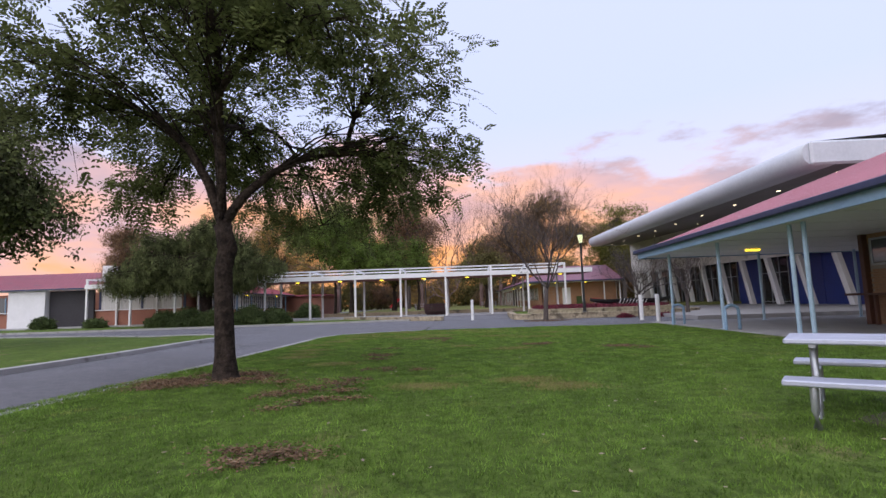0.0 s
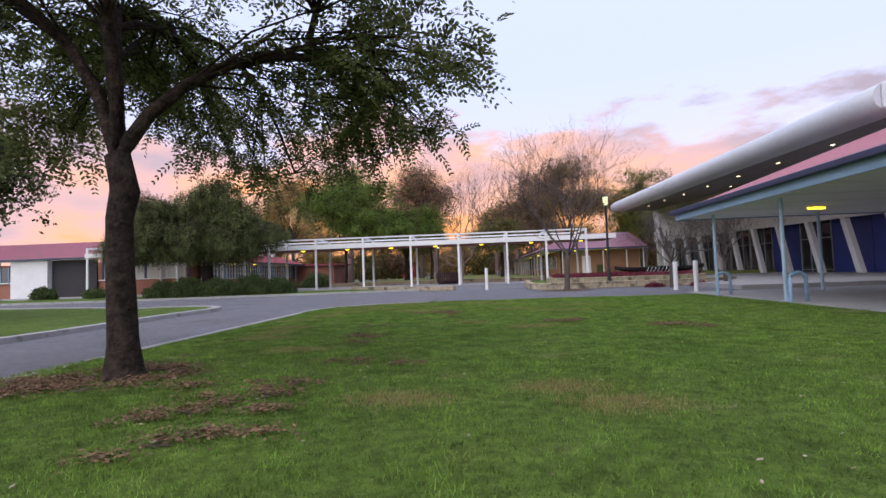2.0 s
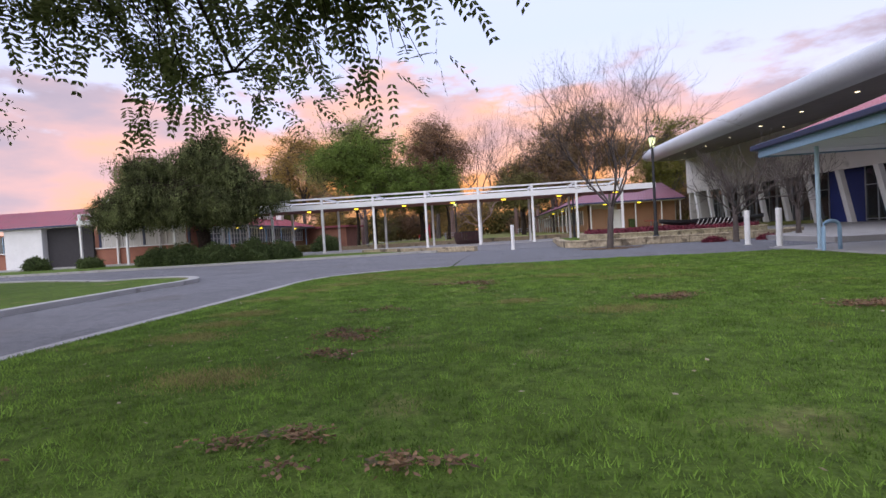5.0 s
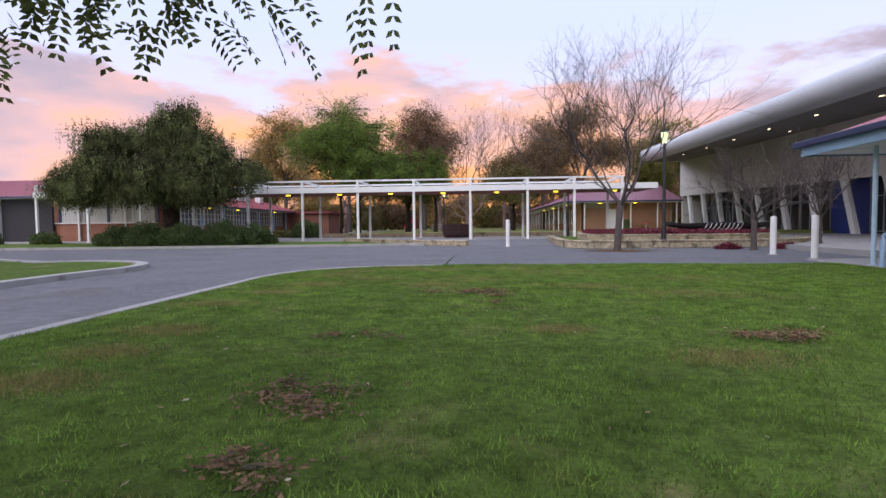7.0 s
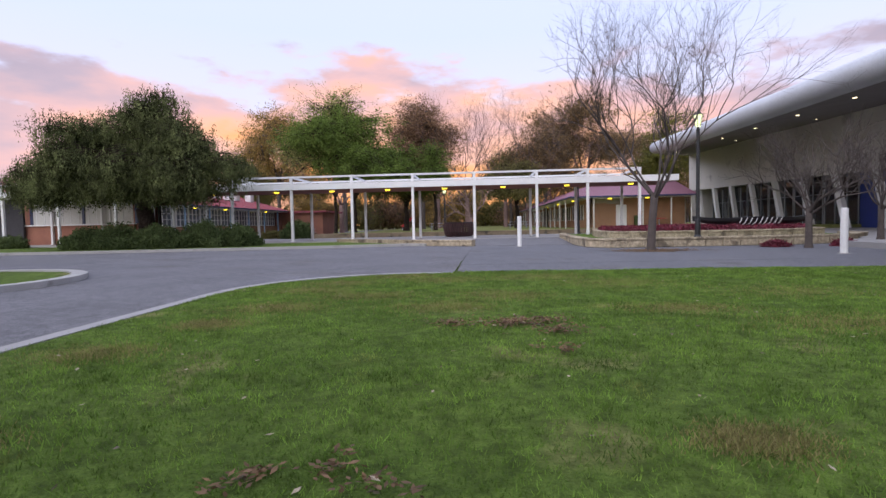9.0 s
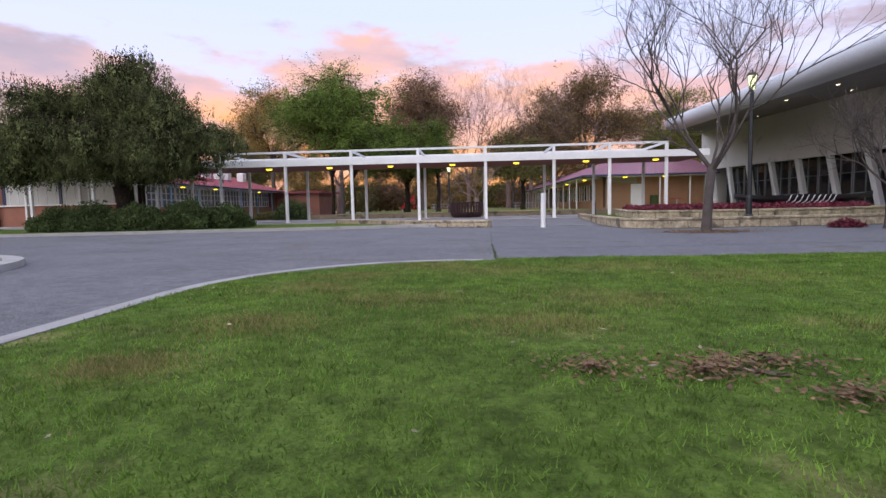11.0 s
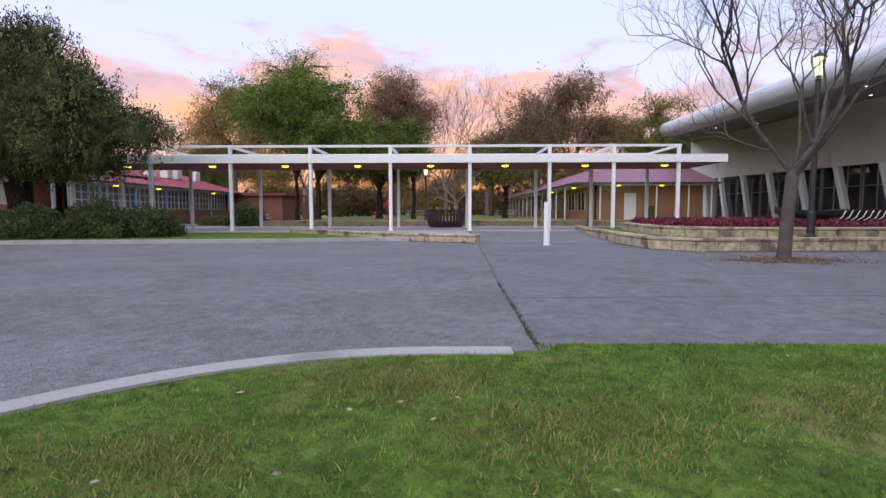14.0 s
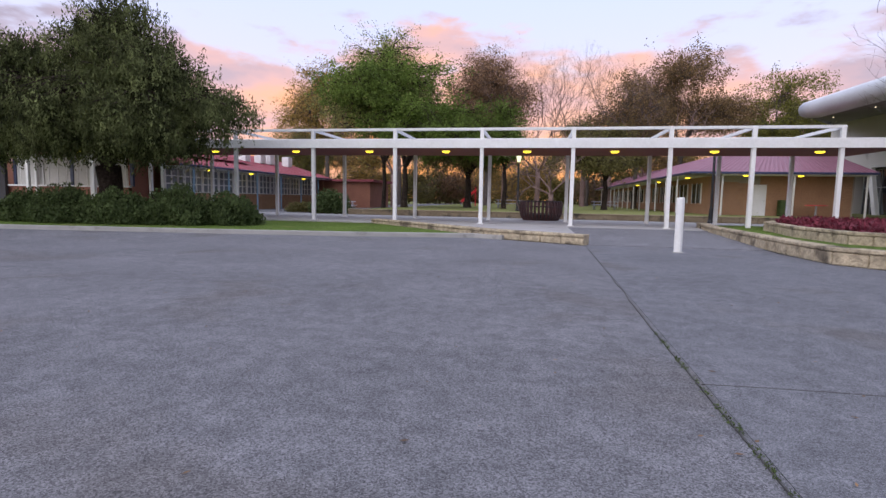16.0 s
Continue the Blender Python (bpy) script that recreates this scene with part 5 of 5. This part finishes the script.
bush("bush", "low brown-green bush beyond the walkway", (-19.3, 53.5, 0.15), (1.4, 1.0, 0.8), 1800, M_OLIVE, 82, 0.18, 0.2)
bush("bush", "dark bush beside the walkway post", (-31.3, 41.4, 0.1), (1.3, 0.9, 1.0), 2200, M_HEDGE, 83, 0.16, 0.2)
bush("bush", "dark bush against the white wall", (-36.3, 42.0, 0.1), (1.3, 0.8, 1.2), 2400, M_HEDGE, 84, 0.2, 0.5)
bush("bush", "dark bush below the end window", (-41.5, 41.6, 0.1), (1.8, 1.0, 1.2), 2200, M_HEDGE, 85, 0.18, 0.3)
for i, (x, y) in enumerate(((8.75, 30.35), (11.0, 30.15))):
    bush("shrub", "low dark maroon shrub on the asphalt edge", (x, y, 0.0), (0.62, 0.42, 0.3), 1500, M_MAROON, 86 + i, 0.09)


def build_groundcover():
    rng = R(91)
    n = 30000
    pts = np.column_stack([rng.uniform(4.3, 13.9, n), rng.uniform(33.7, 44.4, n), np.zeros(n)])
    poly = [(6.6, 43.8), (5.0, 41.4), (4.3, 37.5), (4.4, 35.2), (5.3, 34.2), (7.7, 33.7), (10.7, 33.8), (12.9, 35.0), (13.9, 37), (13.9, 44.4)]
    inside = np.zeros(n, bool)
    for (xa, ya), (xb, yb) in zip(poly, poly[1:] + poly[:1]):
        cut = ((ya > pts[:, 1]) != (yb > pts[:, 1])) & (pts[:, 0] < (xb - xa) * (pts[:, 1] - ya) / (yb - ya + 1e-9) + xa)
        inside ^= cut
    pts = pts[inside]
    hump = np.array([noise.noise(Vector((p[0] * 1.6, p[1] * 1.6, 0))) for p in pts])
    pts[:, 2] = 0.53 + rng.random(len(pts)) * (0.17 + 0.10 * hump)
    tagged(soup("groundcover", leaf_quads(rng, pts, 0.13, 0.045, -0.2), M_MAROON), "dark maroon ground cover filling the raised bed", "ground cover", kind="stuff")


build_groundcover()


# ---- sculptures ----
def build_basket():
    g = thing("basket_sculpture", "dark woven basket-shaped sculpture of upright curved slats", "sculpture", (-3.35, 49.0, 0.162))
    prof = [(0.95, 0.0), (1.08, 0.22), (1.15, 0.5), (1.17, 0.8), (1.10, 1.05)]
    n = 34
    for k in range(n):
        a = 2 * math.pi * k / n
        c, s = math.cos(a), math.sin(a)
        bm = bmesh.new()
        rows = []
        for r, z in prof:
            w = 0.06
            rows.append([bm.verts.new((r * c - s * dx + c * dr, r * s + c * dx + s * dr, z)) for dx, dr in ((-w, 0), (w, 0), (w, -0.035), (-w, -0.035))])
        for p, q in zip(rows, rows[1:]):
            for i in range(4):
                j = (i + 1) % 4
                bm.faces.new((p[i], p[j], q[j], q[i]))
        bm.faces.new(rows[0][::-1])
        bm.faces.new(rows[-1])
        part("slat", bm, M_RUST, g)
    for r, z in ((1.03, 0.32), (1.13, 0.72), (1.10, 1.0)):
        tube("ring", [(r * math.cos(t), r * math.sin(t), z) for t in np.linspace(0, 2 * math.pi, 37)], 0.025, M_BLACK, g, 6)
    part("bowl", lathe(bmesh.new(), [(0.70, 0.0), (0.86, 0.12), (0.9, 0.3), (0.8, 0.31), (0.7, 0.16)], sides=28), M_BLACK, g)


build_basket()


def build_canoe():
    g = thing("canoe_sculpture", "long black canoe-shaped sculpture with white ribs in the red bed", "sculpture", (11.0, 36.2, 0.51))
    n = 28
    bm = bmesh.new()
    rows = []
    for i in range(n + 1):
        t = -1 + 2 * i / n
        x = t * 2.8
        w = 0.62 * (1 - abs(t) ** 2.2) + 0.02
        lift = 0.26 * abs(t) ** 3
        rows.append([bm.verts.new((x, w * a, 0.22 + lift + b * 0.42 * (1 - 0.45 * abs(t)))) for a, b in ((-1, 1), (-0.9, 0.5), (-0.5, 0.1), (0, 0), (0.5, 0.1), (0.9, 0.5), (1, 1), (0.9, 1.0), (0.4, 0.22), (0, 0.12), (-0.4, 0.22), (-0.9, 1.0))])
    for a, b in zip(rows, rows[1:]):
        for k in range(12):
            j = (k + 1) % 12
            bm.faces.new((a[k], b[k], b[j], a[j]))
    bm.faces.new(rows[0])
    bm.faces.new(rows[-1][::-1])
    part("hull", bm, M_BLACK, g, "black hull")
    for k in range(9):
        x = -0.9 + k * 0.22
        t = abs(x / 2.8)
        w = 0.62 * (1 - t ** 2.2) + 0.05
        pts = [(x - 0.10, -w * 0.7, 0.22), (x - 0.03, -w - 0.02, 0.36), (x + 0.03, -w - 0.04, 0.52), (x + 0.05, -w - 0.07, 0.58)]
        tube("rib", pts, [0.016, 0.02, 0.018, 0.012], M_WHITE, g, 6)["label"] = "white painted rib"
    for x in (-1.6, 0, 1.6):
        part("stand", boxed((x, 0, 0.12), (0.14, 0.5, 0.28), 0, 0.01), M_BLACK, g)


build_canoe()


# ---- lamp posts ----
def lamp_post(place, h, label):
    g = thing("lamp_post", label, "lamp post", place, group="black lamp posts")
    part("base", lathe(bmesh.new(), [(0.16, 0), (0.16, 0.10), (0.11, 0.16), (0.10, 0.75), (0.075, 0.82)], sides=14), M_BLACK, g)
    part("pole", lathe(bmesh.new(), [(0.075, 0.82), (0.062, h - 0.75), (0.09, h - 0.72), (0.05, h - 0.68), (0.05, h - 0.6)], sides=12), M_BLACK, g)
    l = part("lantern", lathe(bmesh.new(), [(0.10, h - 0.6), (0.17, h - 0.15), (0.17, h - 0.13)], sides=6), M_LANTERN, g, "pale lantern glass")
    part("cap", lathe(bmesh.new(), [(0.21, h - 0.13), (0.12, h - 0.03), (0.04, h), (0.015, h + 0.08)], sides=6), M_BLACK, l)
    for k in range(6):
        a = math.pi * k / 3
        tube("bar", [(0.10 * math.cos(a), 0.10 * math.sin(a), h - 0.6), (0.175 * math.cos(a), 0.175 * math.sin(a), h - 0.14)], 0.010, M_BLACK, l, 4)


lamp_post((6.95, 32.6, 0.27), 5.1, "tall black lamp post with a pale lantern beside the bed")
lamp_post((5.6, 50.3, 0.162), 4.2, "black lamp post behind the covered walkway")
lamp_post((-4.9, 57.0, 0.45), 4.0, "black lamp post on the terrace")


# ---- picnic tables ----
def picnic_table(place, rz, label):
    g = thing("picnic_table", label, "picnic table", place, group="aluminium picnic tables")
    g.matrix_basis = Matrix.Translation(place) @ Matrix.Rotation(radians(rz), 4, "Z")
    L = 2.3
    for y in (-0.25, 0.0, 0.25):
        part("tabletop_plank", boxed((0, y, 0.735), (L, 0.24, 0.045), 0, 0.01), M_ALU, g)
    for y in (-0.72, 0.72):
        part("bench_plank", boxed((0, y, 0.455), (L, 0.27, 0.045), 0, 0.01), M_ALU, g)
    for x in (-L / 2 + 0.2, L / 2 - 0.2):
        for s in (-1, 1):
            pts = [(x, s * 0.78, 0.43), (x, s * 0.80, 0.25), (x, s * 0.74, 0.12), (x, s * 0.6, 0.05), (x, s * 0.34, 0.03), (x, s * 0.22, 0.10), (x, s * 0.18, 0.30), (x, s * 0.17, 0.67), (x, s * 0.12, 0.705)]
            tube("leg", pts, 0.03, M_GALV, g, 10)["label"] = "bent galvanised tube leg"
        part("crossbar", boxed((x, 0, 0.698), (0.05, 0.7, 0.03)), M_GALV, g)
        part("crossbar", boxed((x, 0, 0.418), (0.05, 1.6, 0.03)), M_GALV, g)
    return g


picnic_table((3.25, 4.0, 0.03), -35, "aluminium picnic table with bent tube legs on the lawn edge")
picnic_table((-18.2, 57.5, 0.15), 8, "pale picnic table beside the classroom path")
picnic_table((-6.0, 66.5, 0.45), 0, "pale picnic table under the terrace trees")
picnic_table((2.8, 72, 0.45), 0, "pale picnic table under the terrace trees")

g = thing("litter_bin", "dark green wheeled litter bin against the brick wall", "bin", (12.2, 57.6, 0.45))
part("body", boxed((0, 0, 0.5), (0.5, 0.55, 0.95), 0, 0.04), M_HEDGE, g)
part("lid", boxed((0, 0, 1.02), (0.54, 0.6, 0.08), 0, 0.03), M_HEDGE, g)
g = thing("round_stool_table", "small red round table on the veranda", "table", (13.8, 56.9, 0.45))
part("top", lathe(bmesh.new(), [(0.6, 0.72), (0.62, 0.75), (0.6, 0.78)]), M_RED, g)
part("pedestal", lathe(bmesh.new(), [(0.25, 0), (0.06, 0.05), (0.05, 0.72)]), M_GALV, g)
g = thing("slide", "red playground slide on the far terrace", "slide", (-12.5, 82, 0.45))
bm = bmesh.new()
beam(bm, (0, 0, 0.3), (1.6, 0, 1.6), 0.6, 0.08)
beam(bm, (0, 0.3, 0.45), (1.6, 0.3, 1.75), 0.06, 0.25)
beam(bm, (0, -0.3, 0.45), (1.6, -0.3, 1.75), 0.06, 0.25)
part("chute", bm, M_RED, g)
bm = bmesh.new()
for x, y in ((1.65, 0.3), (1.65, -0.3)):
    beam(bm, (x, y, 0), (x, y, 2.2), 0.08, 0.08)
part("ladder", bm, M_RED, g)
part("foot", boxed((0.05, 0, 0.16), (0.1, 0.5, 0.32)), M_GALV, g)


# ---- lawn details ----
def lawn_z(x, y):
    return uneven(x, y, 0.045, 0.028)


def in_lawn(x, y):
    if y > 22.05 or x < -6.05 or x > 7.45 or (x < -2.5 and y > 21.8):
        return False
    if x < -3.15 and y > 18.9:
        return (x + 3.15) ** 2 + (y - 18.9) ** 2 < 2.88 ** 2
    return True


PATCHES = [(-2.16, 3.38, 0.30), (-2.5, 5.45, 0.26), (-2.2, 6.25, 0.16), (-2.35, 6.7, 0.24), (-2.27, 7.2, 0.16), (-2.75, 6.2, 0.20), (-3.0, 6.0, 0.16), (-1.53, 8.28, 0.15), (-2.2, 8.64, 0.16), (-1.45, 16.3, 0.34), (-1.29, 15.2, 0.10), (3.0, 12.1, 0.36), (1.45, 13.2, 0.28),
           (-2.6, 11.4, 0.26), (-2.45, 10.5, 0.16), (-2.56, 13.28, 0.07), (-2.92, 13.16, 0.09), (-2.37, 13.08, 0.07), (-4.75, 7.4, 0.42), (-4.3, 7.1, 0.4), (-3.75, 7.6, 0.3), (-4.25, 8.2, 0.45), (-5.2, 7.7, 0.4)]
DRY = [(-1.16, 6.55, 0.32), (-4.63, 13.35, 0.3), (-4.5, 11.65, 0.32), (0.54, 12.5, 0.36), (-4.64, 12.5, 0.3), (0.55, 6.3, 0.3), (0.19, 6.9, 0.3), (-4.8, 16.4, 0.3), (-0.67, 13.6, 0.22), (0.4, 17.2, 0.5), (-3.2, 9.8, 0.35), (-4.5, 17.4, 0.5), (-3.6, 18.4, 0.6), (-2.4, 17.4, 0.5), (-1.6, 18.4, 0.6), (-4.6, 19.2, 0.5), (-2.6, 20.5, 0.6), (0.2, 19.8, 0.8), (2.4, 18.6, 0.8), (-0.8, 20.8, 0.7), (1.6, 16.2, 0.7), (-5.2, 15.2, 0.4), (-4.4, 20.2, 0.5), (-3.4, 21.2, 0.5)]


def build_lawn_details():
    rng = R(101)
    pts = []
    soil = bmesh.new()
    for x, y, r in PATCHES:
        n = int(1050 * r * r / 0.1)
        a, d = rng.uniform(0, 6.28, n), np.abs(rng.normal(size=n)) * r * 0.75
        for _ in range(5):
            cx, cy = x + rng.normal() * r * 0.95, y + rng.normal() * r * 0.6
            sel = rng.integers(0, n, n // 5)
            pts += [(cx + d[i] * math.cos(a[i]) * 0.8, cy + d[i] * math.sin(a[i]) * 0.5) for i in sel]
        ring = []
        for k in range(22):
            t = 2 * math.pi * k / 22
            rr = r * (0.2 + 0.5 * noise.noise(Vector((x + math.cos(t) * 1.5, y + math.sin(t) * 1.5, 5))))
            px, py = x + 1.3 * rr * math.cos(t), y + 0.85 * rr * math.sin(t)
            ring.append(soil.verts.new((px, py, lawn_z(px, py) + 0.012)))
        c = soil.verts.new((x, y, lawn_z(x, y) + 0.02))
        for k in range(22):
            soil.faces.new((ring[k], ring[(k + 1) % 22], c))
    tagged(mesh_object("bare_patch", soil, M_SOIL), "bare soil patches worn in the lawn", "soil", kind="stuff")
    p3 = np.array([(x, y, lawn_z(x, y) + 0.02 + rng.random() * 0.035) for x, y in pts if in_lawn(x, y)])
    q = leaf_quads(rng, p3, 0.052, 0.012, 0)
    q[:, :, 2] = p3[:, None, 2] + (q[:, :, 2] - p3[:, None, 2]) * 0.35
    tagged(soup("dead_leaves", q, M_DEAD), "brown dead leaves lying in patches on the lawn", "leaves", kind="stuff")
    n = 560
    xy = [(x, y) for x, y in zip(rng.uniform(-5.9, 5, n), rng.uniform(1, 22, n)) if in_lawn(x, y)]
    p3 = np.array([(x, y, lawn_z(x, y) + 0.05) for x, y in xy])
    q = leaf_quads(rng, p3, 0.05, 0.014, 0)
    q[:, :, 2] = p3[:, None, 2] + (q[:, :, 2] - p3[:, None, 2]) * 0.3
    tagged(soup("fallen_leaves", q, M_LIME), "pale fallen leaves scattered over the lawn", "leaves", kind="stuff")

    def blades(name, label, n, xs, ys, mat, hmin, hmax, wid, spots=None):
        if spots is None:
            x, y = rng.uniform(*xs, n), rng.uniform(*ys, n)
        else:
            c = rng.integers(0, len(spots), n)
            s = np.array(spots)[c]
            x, y = s[:, 0] + rng.normal(size=n) * s[:, 2] * 0.7, s[:, 1] + rng.normal(size=n) * s[:, 2] * 0.45
        ok = np.array([in_lawn(a, b) for a, b in zip(x, y)])
        if spots is None:
            for px, py, pr in PATCHES:
                ok &= ((x - px) / 1.3) ** 2 + ((y - py) / 0.85) ** 2 > (pr * 0.3) ** 2
        x, y = x[ok], y[ok]
        m = len(x)
        z = np.array([lawn_z(a, b) for a, b in zip(x, y)])
        clump = np.array([noise.noise(Vector((a * 2.1, b * 2.1, 9))) for a, b in zip(x, y)])
        h = rng.uniform(hmin, hmax, m) * (1 + 0.7 * clump)
        t = rng.uniform(0, 6.28, m)
        w = wid * rng.uniform(0.6, 1.3, m)
        lean = rng.normal(size=(m, 2)) * 0.55
        b0 = np.column_stack([x - np.cos(t) * w, y - np.sin(t) * w, z - 0.005])
        b1 = np.column_stack([x + np.cos(t) * w, y + np.sin(t) * w, z - 0.005])
        tip = np.column_stack([x + lean[:, 0] * h, y + lean[:, 1] * h, z + h])
        tagged(soup(name, np.stack([b0, b1, tip], axis=1), mat), label, "grass", kind="stuff")

    blades("grass", "short mown grass blades of the lawn", 460000, (-6.2, 4.5), (-0.5, 22.2), M_BLADE, 0.015, 0.04, 0.0045)
    blades("grass", "short mown grass blades further over the lawn", 60000, (4.0, 7.5), (3, 22.2), M_BLADE, 0.012, 0.034, 0.007)
    blades("dry_grass", "yellowed dry grass patches in the lawn", 62000, None, None, M_DRY, 0.018, 0.036, 0.0045, DRY)


M_DRY = material("dry_grass_blades", (0.34, 0.29, 0.11), 0.8, (0.22, 0.20, 0.07), 3, 0.6, 0, island=True, trans=0.3)
build_lawn_details()
bm = bmesh.new()
prism(bm, [(2.5, 3.3), (4.2, 2.2), (7.4, 2.2), (7.4, 4.6), (3.9, 5.0), (2.6, 4.3)], 0.0, 0.125)
structure("table_pad", bm, M_SOIL, "worn bare ground under the picnic table", "ground")
bm = bmesh.new()
ring = [(4.0 + (0.95 + 0.3 * math.sin(3 * a) + 0.2 * math.cos(5 * a)) * math.cos(a), 29.1 + (0.55 + 0.2 * math.sin(4 * a)) * math.sin(a)) for a in np.linspace(0, 6.1, 24)]
prism(bm, ring, 0.0, 0.022)
structure("tree_pit", bm, M_MULCH, "leaf litter and soil round the bare tree", "ground")
rng = R(131)
n = 1500
p3 = np.column_stack([4.05 + rng.normal(size=n) * 0.75, 29.15 + rng.normal(size=n) * 0.42, 0.025 + rng.random(n) * 0.03])
q = leaf_quads(rng, p3, 0.08, 0.02, 0)
q[:, :, 2] = p3[:, None, 2] + (q[:, :, 2] - p3[:, None, 2]) * 0.3
tagged(soup("leaf_litter", q, M_DEAD), "brown leaf litter round the foot of the bare tree", "leaves", kind="stuff")


def build_seam_moss():
    rng = R(141)
    n = 800
    y = 22.2 + 3.6 * rng.random(n) ** 1.4
    x = -2.47 + 0.012 * (y - 21.9) + 0.03 * np.array([noise.noise(Vector((0, v * 1.3, 0))) for v in y])
    keep = np.array([noise.noise(Vector((4, v * 4.0, 1))) for v in y]) > -0.15
    p = np.column_stack([x + rng.normal(size=n) * 0.012, y, np.full(n, 0.008)])[keep]
    tagged(soup("moss", leaf_quads(rng, p, 0.018, 0.005, -0.4), M_HEDGE), "green moss and grass tufts in the asphalt seam", "moss", kind="stuff")
    n = 170
    p = np.column_stack([rng.uniform(-9, 3.5, n), rng.uniform(22.0, 30, n), np.full(n, 0.012)])
    q = leaf_quads(rng, p, 0.045, 0.012, 0)
    q[:, :, 2] = p[:, None, 2] + np.abs(q[:, :, 2] - p[:, None, 2]) * 0.25
    tagged(soup("loose_litter", q, M_DEAD), "scattered dry leaf bits on the asphalt", "leaves", kind="stuff")


build_seam_moss()
